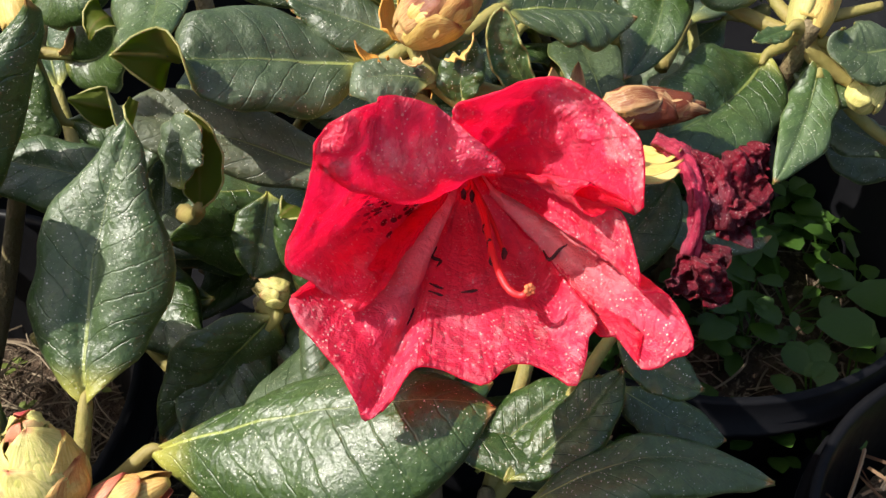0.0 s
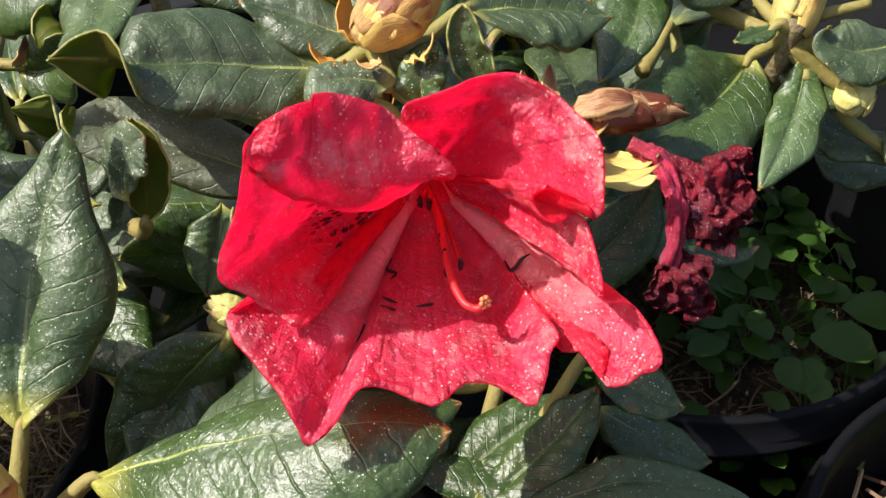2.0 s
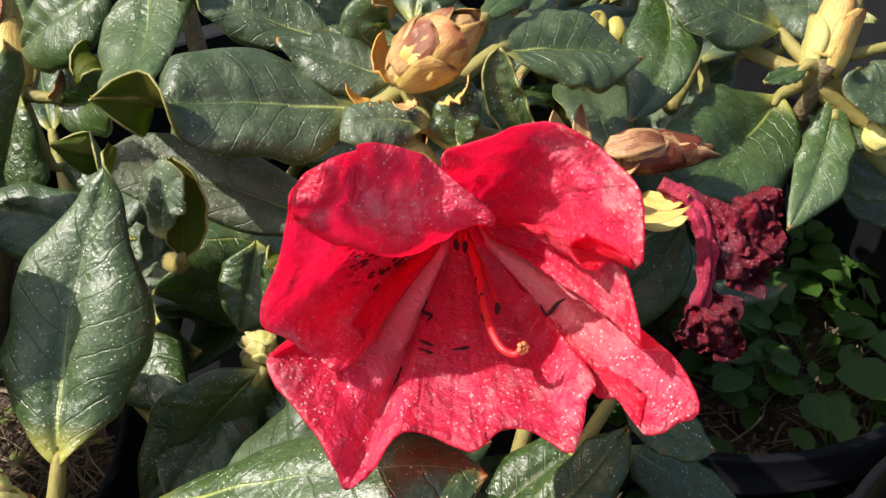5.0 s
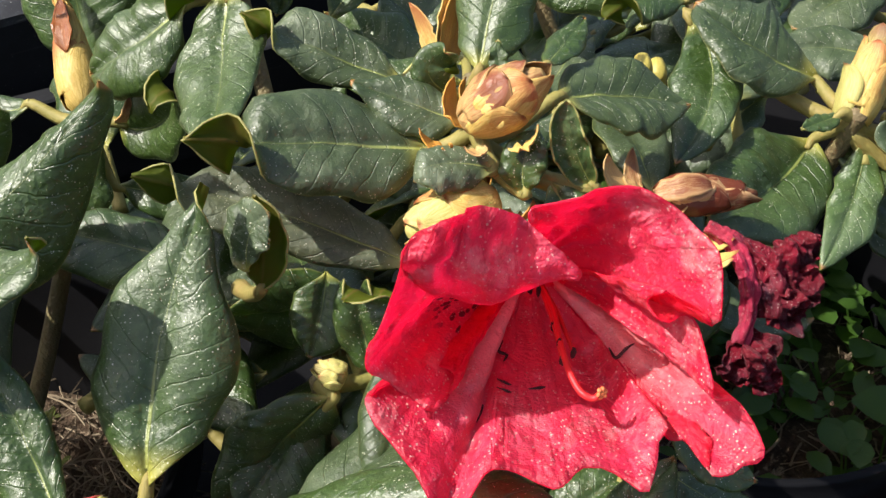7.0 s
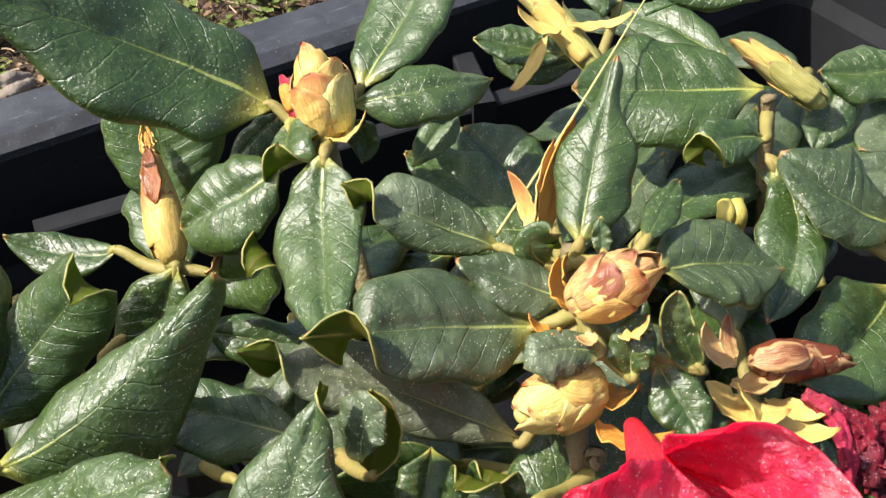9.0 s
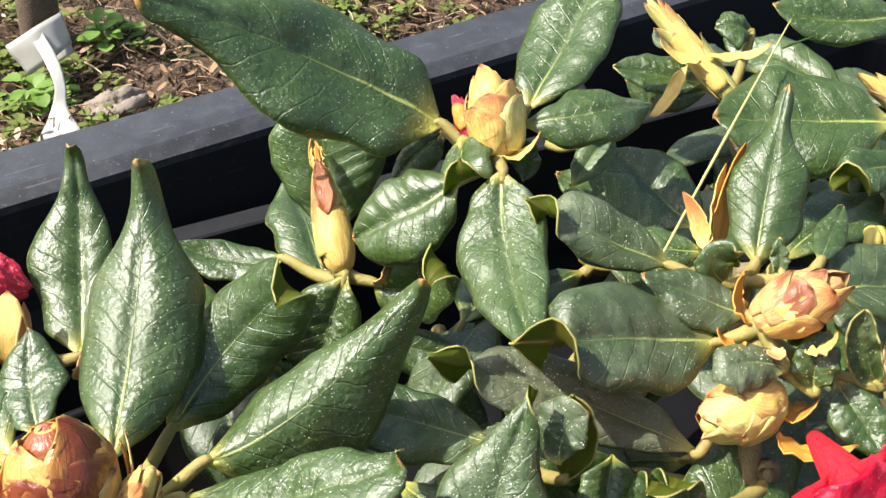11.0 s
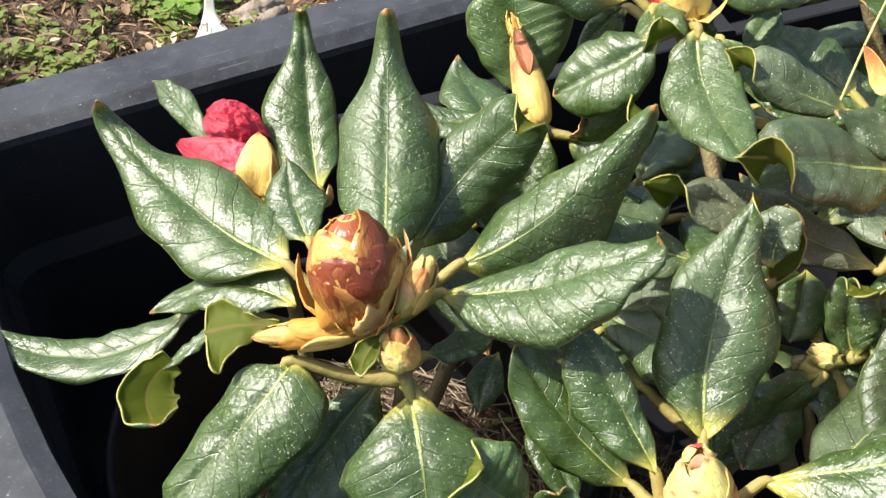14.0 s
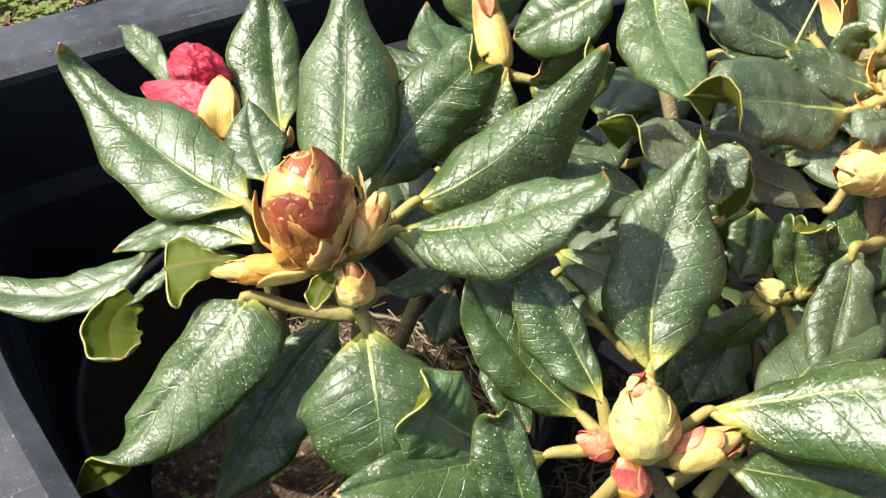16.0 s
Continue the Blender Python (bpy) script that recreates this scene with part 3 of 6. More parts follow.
# ---- ground, tray, pots ----
def patch_grid(x0, x1, y0, y1, nx, ny, height):
    bm = bmesh.new()
    vs = [[bm.verts.new((x0 + (x1 - x0) * i / nx, y0 + (y1 - y0) * j / ny, height(x0 + (x1 - x0) * i / nx, y0 + (y1 - y0) * j / ny))) for i in range(nx + 1)] for j in range(ny + 1)]
    for j in range(ny):
        for i in range(nx):
            bm.faces.new((vs[j][i], vs[j][i + 1], vs[j + 1][i + 1], vs[j + 1][i]))
    return bm


def stretch(i, n, near, far):
    """Cuts that are fine near the middle and coarse far off."""
    x = 2 * i / n - 1
    return near * x + (far - near) * x**7


GROUND_Z = -0.094


def ground_height(x, y):
    flat = min(1.0, max(0.0, (0.9 - Vector((x - 0.1, y - 0.4)).length) / 0.4))
    z = GROUND_Z + flat * (0.010 * noise.noise(Vector((x * 14, y * 14, 3))) + 0.009 * noise.noise(Vector((x * 50, y * 50, 1))) + 0.005 * noise.noise(Vector((x * 160, y * 160, 7))))
    if -0.16 < x < 0.62 and -0.45 < y < 0.262:
        z = -0.186
    return z


def make_ground():
    n = 230
    bm = bmesh.new()
    vs = []
    for j in range(n + 1):
        y = 0.42 + stretch(j, n, 0.75, 60.0)
        row = []
        for i in range(n + 1):
            x = 0.10 + stretch(i, n, 0.75, 60.0)
            row.append(bm.verts.new((x, y, ground_height(x, y))))
        vs.append(row)
    for j in range(n):
        for i in range(n):
            bm.faces.new((vs[j][i], vs[j][i + 1], vs[j + 1][i + 1], vs[j + 1][i]))
    return tagged(part("ground", bm, SOIL), "dark brown dry soil with moss and straw", "ground", kind="structure")


make_ground()


def swept(profile, along):
    """A bevelled bar: a cross-section of (across, up) swept along straight stretches with mitred corners (x, y)."""
    bm = bmesh.new()
    rings = []
    n = len(along)
    for i, p in enumerate(along):
        p = Vector(p)
        d0 = (p - Vector(along[i - 1])).normalized()
        d1 = (Vector(along[(i + 1) % n]) - p).normalized()
        o0, o1 = Vector((d0.y, -d0.x)), Vector((d1.y, -d1.x))
        o = (o0 + o1) / max(0.3, (1 + o0.dot(o1)))
        rings.append([bm.verts.new((p.x + o.x * a, p.y + o.y * a, z)) for a, z in profile])
    for i in range(n):
        a, b = rings[i], rings[(i + 1) % n]
        for k in range(len(profile)):
            bm.faces.new((a[k], b[k], b[(k + 1) % len(profile)], a[(k + 1) % len(profile)]))
    bmesh.ops.recalc_face_normals(bm, faces=bm.faces)
    return bm


def corner_path(x0, x1, y0, y1, r, n=5):
    """A rounded rectangle, anticlockwise."""
    out = []
    for cx, cy, a0 in ((x1 - r, y0 + r, -90), (x1 - r, y1 - r, 0), (x0 + r, y1 - r, 90), (x0 + r, y0 + r, 180)):
        for k in range(n + 1):
            a = radians(a0 + 90 * k / n)
            out.append((cx + r * math.cos(a), cy + r * math.sin(a)))
    return out


tray = thing("plant_tray", (0.23, -0.1, -0.18), "black plastic nursery tray with a scuffed dusty rim", "tray")
edge = corner_path(-0.104, 0.56, -0.42, 0.212, 0.022)
# the long side is pressed in a little towards the front
edge = edge[:18] + [(-0.1050, 0.075), (-0.1020, 0.035), (-0.0945, -0.020), (-0.084, -0.09), (-0.074, -0.20)] + [(x + 0.030, y) for x, y in edge[18:]]
rim_profile = [(0.0, -0.0355), (0.0005, -0.032), (0.0065, -0.0285), (0.0080, -0.0278), (0.0355, -0.0270), (0.0370, -0.0282), (0.0372, -0.044), (0.0350, -0.046), (0.0345, -0.033), (0.004, -0.0345), (0.003, -0.037)]
part("rim", swept(rim_profile, edge), PLASTIC_DUSTY, tray, "flat dusty rim with pale scratches", smooth=False)
wall_profile = [(0.0, -0.0355), (-0.0015, -0.09), (-0.006, -0.1), (-0.010, -0.178), (-0.0065, -0.178), (-0.0025, -0.099), (0.002, -0.089), (0.0030, -0.037)]
part("wall", swept(wall_profile, edge), PLASTIC, tray, smooth=False)
bm = bmesh.new()
bmesh.ops.create_cube(bm, size=1.0, matrix=Matrix.Translation((0.228, -0.104, -0.180)) @ Matrix.Diagonal((0.655, 0.625, 0.005, 1)))
# the tray's floor takes the darkened copy, so its shade is painted
part("floor_sheet", bm, SHADED_PLASTIC, tray, smooth=False)
for ax, ay, bx, by, z in ((0.07, 0.196, 0.40, 0.158, -0.062), (0.30, 0.205, 0.285, 0.16, -0.055)):
    a, b = Vector((ax, ay, z)), Vector((bx, by, z))
    d = (b - a).normalized()
    o = Vector((-d.y, d.x, 0))
    bm = bmesh.new()
    ends = []
    for p in (a, b):
        ends.append([bm.verts.new(p + o * s + Vector((0, 0, h))) for s, h in ((-0.006, -0.05), (-0.006, -0.001), (-0.005, 0.0), (0.005, 0.0), (0.006, -0.001), (0.006, -0.05))])
    for k in range(6):
        bm.faces.new((ends[0][k], ends[1][k], ends[1][(k + 1) % 6], ends[0][(k + 1) % 6]))
    bm.faces.new(ends[0][::-1])
    bm.faces.new(ends[1])
    bmesh.ops.recalc_face_normals(bm, faces=bm.faces)
    part("crossbar", bm, PLASTIC, tray, "dark ledge inside the tray", smooth=False)


def lathe(profile, n=72):
    bm = bmesh.new()
    rings = [[bm.verts.new((r * math.cos(2 * math.pi * k / n), r * math.sin(2 * math.pi * k / n), z)) for k in range(n)] for r, z in profile]
    for a, b in zip(rings, rings[1:]):
        for k in range(n):
            bm.faces.new((a[k], a[(k + 1) % n], b[(k + 1) % n], b[k]))
    bmesh.ops.recalc_face_normals(bm, faces=bm.faces)
    return bm


def pot(x, y, rim_z, radius, soil_z, label):
    ob = thing("plant_pot", (x, y, -0.1772), label, "plant pot", "pots in the tray")
    h = rim_z + 0.1772
    prof = [(0.0, 0.004), (radius * 0.74, 0.004), (radius * 0.76, 0.008), (radius * 0.93, h - 0.02), (radius * 0.95, h - 0.012), (radius * 0.955, h - 0.002), (radius * 0.965, h),
            (radius * 0.995, h), (radius, h - 0.001), (radius, h - 0.012), (radius * 1.03, h - 0.0125), (radius * 1.032, h - 0.0145), (radius * 0.985, h - 0.015), (radius * 0.97, h - 0.016), (radius * 0.78, 0.0), (0.0, 0.0)]
    part("shell", lathe(prof), SHADED_PLASTIC, ob, local=True)
    bm = bmesh.new()
    rings, nr, na = [], 16, 60
    s = soil_z + 0.1772
    centre = bm.verts.new((0, 0, s + 0.004))
    for i in range(1, nr + 1):
        r = radius * 0.845 * i / nr
        rings.append([bm.verts.new((r * math.cos(2 * math.pi * k / na), r * math.sin(2 * math.pi * k / na),
                                    s + 0.005 * noise.noise(Vector((x * 9 + r * math.cos(2 * math.pi * k / na) * 60, y * 9 + r * math.sin(2 * math.pi * k / na) * 60, 2))))) for k in range(na)])
    for k in range(na):
        bm.faces.new((centre, rings[0][k], rings[0][(k + 1) % na]))
    for a, b in zip(rings, rings[1:]):
        for k in range(na):
            bm.faces.new((a[k], b[k], b[(k + 1) % na], a[(k + 1) % na]))
    part("potting_soil", bm, SOIL, ob, "dark potting soil with root fibres", local=True)
    return ob


pot(0.005, 0.045, -0.090, 0.098, -0.150, "round black plastic pot in the corner of the tray")
pot(0.110, -0.150, -0.100, 0.098, -0.118, "round black plastic pot under the red flower")
pot(0.300, -0.050, -0.092, 0.087, -0.140, "round black plastic pot with chickweed on its soil")
pot(0.300, -0.226, -0.098, 0.087, -0.128, "round black plastic pot with straw and weeds")

def peat_height(x, y):
    d = Vector(((x - 0.075) / 0.085, (y + 0.035) / 0.075)).length
    return -0.176 + 0.050 * max(0.0, 1 - d * d) + 0.006 * noise.noise(Vector((x * 70, y * 70, 4))) + 0.003 * noise.noise(Vector((x * 220, y * 220, 9)))


peat = part("spilled_peat", patch_grid(-0.005, 0.155, -0.105, 0.035, 60, 54, peat_height), SOIL)
tagged(peat, "loose brown peat heaped between the pots", "soil", kind="stuff")

plant_a = thing("rhododendron", (0.005, 0.045, -0.121), "dark green rhododendron with one fat brown bud and a pink bud", "shrub", "rhododendrons in the tray")
plant_b = thing("rhododendron", (0.110, -0.150, -0.119), "rhododendron with one open red flower and yellow buds", "shrub", "rhododendrons in the tray")
plant_c = thing("rhododendron", (0.300, -0.050, -0.125), "rhododendron with broad dull leaves and yellow stems", "shrub", "rhododendrons in the tray")

# ---- leaves of the three plants ----
# where the shoots end
nM = (-0.0023, 0.0117, -0.0019)
nM2 = (0.0015, -0.0062, -0.0096)
nP = (-0.0042, 0.0887, -0.0062)
nU = (0.1004, 0.0710, 0.0002)
nN = (0.0574, -0.0845, -0.0282)
nY = (0.1757, -0.0630, -0.0103)
nL = (0.1230, -0.0580, -0.0236)
nD = (0.1843, -0.0405, 0.0282)
nG = (0.1949, -0.0223, 0.0266)
nT = (0.1579, 0.0613, 0.0359)
nK = (0.2825, 0.0781, 0.0099)
nK2 = (0.3237, 0.0229, 0.0087)
nR = (0.3130, -0.0668, -0.0009)
nF = (0.1543, -0.1184, -0.0665)
nQ = (0.1168, -0.0183, -0.0112)
nN2 = (0.0490, -0.0799, -0.0267)
leaf(plant_a, (-0.0163, 0.0389, 0.0055), (-0.0337, 0.0798, 0.0082), (-0.0496, 0.1378, 0.0182), (-0.0511, 0.0734, 0.0027), (-0.0144, 0.0883, 0.0107), curl=90, start=0.9, peak=.42, node=nM, roll=45, acute=.6, sharp=0.55)
leaf(plant_a, (0.0124, 0.0809, -0.0049), (0.0247, 0.1157, 0.0080), (0.0350, 0.1396, 0.0378), (0.0060, 0.1146, 0.0027), (0.0318, 0.1027, 0.0019), peak=0.40, curl=80, start=.92, node=nP, roll=40, acute=0.75)
leaf(plant_a, (0.0072, 0.0163, 0.0141), (0.0293, 0.0562, 0.0283), (0.0488, 0.0934, 0.0522), (0.0173, 0.0757, 0.0230), (0.0485, 0.0492, 0.0167), peak=0.50, node=nM, camber=30, roll=45, acute=0.7, sharp=.8, curl=60)
leaf(plant_a, (0.0265, 0.0322, -0.0004), (0.0527, 0.0431, 0.0144), (0.0745, 0.0320, 0.0411), (0.0483, 0.0586, 0.0199), (0.0616, 0.0335, 0.0050), curl=150, start=.88, node=nM, sharp=.5, hood=20, skew=-15)
leaf(plant_a, (0.0294, 0.0094, 0.0086), (0.0598, 0.0015, 0.0236), (0.1012, 0.0079, 0.0469), (0.0590, 0.0196, 0.0201), (0.0740, -0.0061, 0.0070), peak=0.45, node=nM, camber=16, acute=0.35, curl=60, start=.93)
leaf(plant_a, (0.0204, 0.0053, 0.0041), (0.0432, -0.0209, 0.0208), (0.0703, -0.0394, 0.0399), (0.0501, -0.0089, 0.0200), (0.0309, -0.0345, 0.0140), curl=70, start=0.92, node=nM, acute=0.2, sharp=0.55)
leaf(plant_a, (-0.0162, 0.1146, 0.0011), (-0.0165, 0.1497, 0.0027), (-0.0208, 0.1738, 0.0018), (-0.0210, 0.1411, -0.0008), (-0.0100, 0.1441, 0.0053), node=nP, sharp=.9)
leaf(plant_a, (-0.0070, 0.0407, 0.0093), (-0.0043, 0.0607, 0.0113), (0.0003, 0.0770, 0.0180), (-0.0146, 0.0630, 0.0079), (0.0059, 0.0550, 0.0111), node=nM, peak=.5)
leaf(plant_a, (0.0004, -0.0127, -0.0146), (-0.0090, -0.0398, -0.0223), (-0.0151, -0.0553, -0.0523), (0.0146, -0.0404, -0.0254), (-0.0313, -0.0241, -0.0292), node=nM2, peak=.45, curl=-50, start=.8, sharp=.6)
leaf(plant_a, (-0.0288, 0.0096, -0.0047), (-0.0501, 0.0015, -0.0155), (-0.0982, 0.0025, -0.0560), (-0.0394, -0.0161, -0.0218), (-0.0641, 0.0173, -0.0254), node=nM2, peak=.40, curl=0, start=.84, acute=0, skew=30, turn=160, turn_at=0.78)
leaf(plant_a, (-0.0284, 0.0177, 0.0029), (-0.0381, 0.0247, 0.0015), (-0.0483, 0.0302, -0.0015), (-0.0360, 0.0339, 0.0051), (-0.0454, 0.0135, -0.0037), node=None, narrow=.2, peak=.84, sharp=.35, roll=25, quilt=.0002, wave=.0012)
leaf(plant_a, (-0.0420, 0.0373, -0.0077), (-0.0518, 0.0384, -0.0131), (-0.0626, 0.0401, -0.0199), (-0.0554, 0.0360, -0.0157), (-0.0490, 0.0415, -0.0118), node=None, peak=.5, sharp=.5, narrow=.3, camber=24)
leaf(plant_a, (-0.0587, 0.0402, -0.0179), (-0.0697, 0.0373, -0.0259), (-0.0704, 0.0210, -0.0296), (-0.0795, 0.0391, -0.0235), (-0.0604, 0.0340, -0.0300), node=None, peak=.6, sharp=.32, narrow=.5, roll=70, camber=-20, quilt=.0002, wave=.001, curl=-60, start=.8)
leaf(plant_a, (-0.0409, 0.0591, -0.0148), (-0.0790, 0.0694, -0.0332), (-0.1112, 0.1002, -0.0315), (-0.0841, 0.0597, -0.0359), (-0.0744, 0.0788, -0.0325), node=nM, peak=.5, roll=50)
leaf(plant_a, (-0.0020, 0.0029, -0.0218), (-0.0280, -0.0013, -0.0415), (-0.0592, -0.0119, -0.0711), (-0.0165, -0.0157, -0.0459), (-0.0458, 0.0047, -0.0493), node=nM2)
leaf(plant_a, (-0.0021, -0.0033, 0.0056), (-0.0101, -0.0057, 0.0023), (-0.0143, -0.0112, -0.0004), (-0.0130, -0.0022, 0.0026), (-0.0071, -0.0084, 0.0028), node=nM, veins=5)
leaf(plant_a, (0.0105, -0.0020, -0.0128), (0.0244, -0.0032, -0.0141), (0.0348, -0.0064, -0.0118), (0.0261, 0.0020, -0.0129), (0.0225, -0.0086, -0.0156), node=nM2)
leaf(plant_a, (0.0126, -0.0632, -0.0211), (0.0019, -0.0568, -0.0092), (-0.0043, -0.0492, 0.0003), (-0.0102, -0.0624, -0.0131), (0.0130, -0.0519, -0.0021), node=nM2, curl=150, start=.7, sharp=.5, mat=LEAF_YOUNG, skew=-20, hood=20)
leaf(plant_b, (0.0706, -0.0683, -0.0183), (0.0864, -0.0483, 0.0077), (0.1102, -0.0331, 0.0348), (0.0683, -0.0423, 0.0012), (0.1046, -0.0581, 0.0123), node=nN, peak=.40, turn=-120, turn_at=.86, sharp=.7, acute=.45)
leaf(plant_b, (0.0498, -0.0713, -0.0170), (0.0490, -0.0509, -0.0033), (0.0480, -0.0307, 0.0088), (0.0351, -0.0392, 0.0004), (0.0562, -0.0596, -0.0076), node=nN2, peak=.55, sharp=0.5)
leaf(plant_b, (0.0486, -0.0652, -0.0308), (0.0381, -0.0443, -0.0172), (0.0322, -0.0215, 0.0005), (0.0252, -0.0421, -0.0188), (0.0505, -0.0396, -0.0154), node=nN2, sharp=0.55)
leaf(plant_b, (0.0791, -0.0861, -0.0238), (0.1139, -0.1157, 0.0006), (0.1442, -0.1396, 0.0063), (0.1174, -0.1020, -0.0053), (0.1105, -0.1415, -0.0072), node=nN, peak=.5, curl=-25, start=.8, acute=0, sharp=0.45)
leaf(plant_b, (0.0738, -0.1009, -0.0276), (0.0979, -0.1192, -0.0321), (0.1353, -0.1379, -0.0447), (0.1055, -0.1131, -0.0300), (0.0832, -0.1279, -0.0330), node=nN)
leaf(plant_b, (0.0329, -0.0727, -0.0296), (0.0006, -0.0676, -0.0196), (-0.0338, -0.0612, -0.0167), (-0.0129, -0.0802, -0.0234), (0.0085, -0.0603, -0.0177), node=nN2)
leaf(plant_b, (0.0050, -0.1050, -0.0110), (0.0050, -0.0914, 0.0071), (0.0057, -0.0797, 0.0209), (-0.0052, -0.0891, 0.0040), (0.0109, -0.0980, 0.0040), node=nN, curl=90, start=.8, sharp=.5)
leaf(plant_b, (0.1507, -0.0686, -0.0030), (0.1362, -0.0819, -0.0150), (0.1177, -0.0959, -0.0270), (0.1451, -0.0911, -0.0189), (0.1267, -0.0752, -0.0137), node=nY, mat=LEAF_DUSTY)
leaf(plant_b, (0.1367, -0.0654, -0.0215), (0.1365, -0.0581, -0.0078), (0.1403, -0.0536, 0.0083), (0.1298, -0.0529, -0.0064), (0.1449, -0.0639, -0.0016), node=nY, curl=150, start=.75, sharp=.45, skew=20, hood=20)
leaf(plant_b, (0.1491, -0.0380, -0.0209), (0.1279, -0.0305, -0.0222), (0.1095, -0.0209, -0.0217), (0.1232, -0.0240, -0.0419), (0.1311, -0.0349, -0.0043), node=nY)
leaf(plant_b, (0.1232, -0.0655, -0.0216), (0.1069, -0.0634, -0.0339), (0.0843, -0.0628, -0.0508), (0.1155, -0.0663, -0.0494), (0.0989, -0.0567, -0.0234), node=nL)
leaf(plant_b, (0.1160, -0.0412, 0.0023), (0.1199, -0.0386, 0.0154), (0.1218, -0.0335, 0.0281), (0.1252, -0.0438, 0.0135), (0.1136, -0.0376, 0.0130), node=nQ, mat=LEAF_YOUNG, sharp=.55, curl=-30)
leaf(plant_b, (0.1096, -0.0174, -0.0041), (0.0898, 0.0014, -0.0003), (0.0665, 0.0219, 0.0046), (0.0829, -0.0098, -0.0067), (0.0953, 0.0104, 0.0035), node=None)
leaf(plant_b, (0.1072, -0.0306, -0.0244), (0.1022, -0.0192, -0.0240), (0.0963, -0.0086, -0.0246), (0.0989, -0.0225, -0.0287), (0.1054, -0.0159, -0.0193), node=None)
leaf(plant_b, (0.1149, -0.0346, -0.0365), (0.1062, -0.0292, -0.0360), (0.0999, -0.0203, -0.0308), (0.1031, -0.0322, -0.0406), (0.1093, -0.0261, -0.0314), node=None)
leaf(plant_b, (0.1837, -0.0347, 0.0276), (0.1730, -0.0245, 0.0317), (0.1607, -0.0132, 0.0375), (0.1648, -0.0293, 0.0283), (0.1800, -0.0202, 0.0340), node=nD, mat=LEAF_DUSTY, peak=.48, sharp=.55, acute=.3)
leaf(plant_b, (0.1748, -0.0352, 0.0219), (0.1430, -0.0262, 0.0310), (0.1097, -0.0215, 0.0426), (0.1370, -0.0393, 0.0235), (0.1513, -0.0113, 0.0386), node=nD, mat=LEAF_DUSTY, turn=150, turn_at=.70, peak=.42, sharp=.7, roll=55)
leaf(plant_b, (0.1605, -0.0493, -0.0052), (0.1326, -0.0183, 0.0053), (0.0999, 0.0067, 0.0163), (0.1251, -0.0268, 0.0001), (0.1409, -0.0103, 0.0106), node=nD, mat=LEAF_GREY, turn=150, turn_at=.76, sharp=.6, roll=50)
leaf(plant_b, (0.1820, -0.0534, 0.0231), (0.1699, -0.0491, 0.0280), (0.1579, -0.0484, 0.0280), (0.1673, -0.0554, 0.0233), (0.1734, -0.0428, 0.0288), node=nD, mat=LEAF_DUSTY, curl=-80, start=0.72, sharp=0.4, skew=20, hood=20)
leaf(plant_b, (0.1870, -0.0613, 0.0178), (0.1881, -0.0582, 0.0259), (0.1949, -0.0542, 0.0319), (0.1831, -0.0536, 0.0259), (0.1920, -0.0639, 0.0270), node=nD, sharp=.5, quilt=0.0003, wave=0.001)
leaf(plant_b, (0.2050, -0.0683, 0.0167), (0.2008, -0.0638, 0.0290), (0.2003, -0.0594, 0.0419), (0.1946, -0.0607, 0.0286), (0.2041, -0.0676, 0.0272), node=nD, mat=LEAF_YOUNG, sharp=.5, roll=-70, camber=-30, quilt=0.0003, wave=0.001)
leaf(plant_b, (0.2120, -0.0400, 0.0281), (0.2340, -0.0427, 0.0228), (0.2546, -0.0515, 0.0170), (0.2448, -0.0274, 0.0255), (0.2243, -0.0567, 0.0190), node=nD, mat=LEAF_DUSTY)
leaf(plant_b, (0.2118, -0.0335, 0.0341), (0.2252, -0.0255, 0.0343), (0.2385, -0.0175, 0.0344), (0.2229, -0.0207, 0.0346), (0.2290, -0.0295, 0.0326), node=nD)
leaf(plant_b, (0.1969, -0.0603, 0.0154), (0.1961, -0.0713, 0.0121), (0.1949, -0.0829, 0.0079), (0.2035, -0.0756, 0.0151), (0.1875, -0.0690, 0.0094), node=nD)
leaf(plant_b, (0.1426, -0.0613, -0.0275), (0.1445, -0.0565, -0.0131), (0.1477, -0.0532, 0.0036), (0.1373, -0.0508, -0.0117), (0.1527, -0.0625, -0.0083), node=nL, curl=150, start=.78, sharp=.42, skew=10, hood=20)
leaf(plant_b, (0.1965, -0.0231, 0.0329), (0.2117, -0.0084, 0.0489), (0.2318, 0.0094, 0.0677), (0.1983, -0.0049, 0.0385), (0.2171, -0.0209, 0.0409), node=nG, peak=.42, acute=.8, sharp=.65)
leaf(plant_b, (0.1875, -0.0227, 0.0280), (0.1817, -0.0201, 0.0365), (0.1899, -0.0186, 0.0429), (0.1771, -0.0181, 0.0359), (0.1904, -0.0228, 0.0358), node=nG, wave=0.001, sharp=.4, curl=100, start=.6, quilt=0.0003)
leaf(plant_b, (0.1982, -0.0324, 0.0337), (0.1994, -0.0288, 0.0380), (0.2010, -0.0252, 0.0426), (0.1968, -0.0278, 0.0375), (0.2019, -0.0307, 0.0375), node=nG, veins=5)
leaf(plant_b, (0.1839, -0.0027, 0.0217), (0.1648, 0.0125, 0.0321), (0.1457, 0.0264, 0.0442), (0.1547, 0.0073, 0.0303), (0.1762, 0.0193, 0.0348), node=nG, mat=LEAF_DUSTY, turn=150, turn_at=.74, sharp=.75, roll=50)
leaf(plant_c, (0.2234, 0.0264, 0.0002), (0.2196, 0.0486, 0.0051), (0.2155, 0.0696, 0.0117), (0.2055, 0.0450, 0.0010), (0.2379, 0.0482, 0.0077), node=nG, sharp=.5)
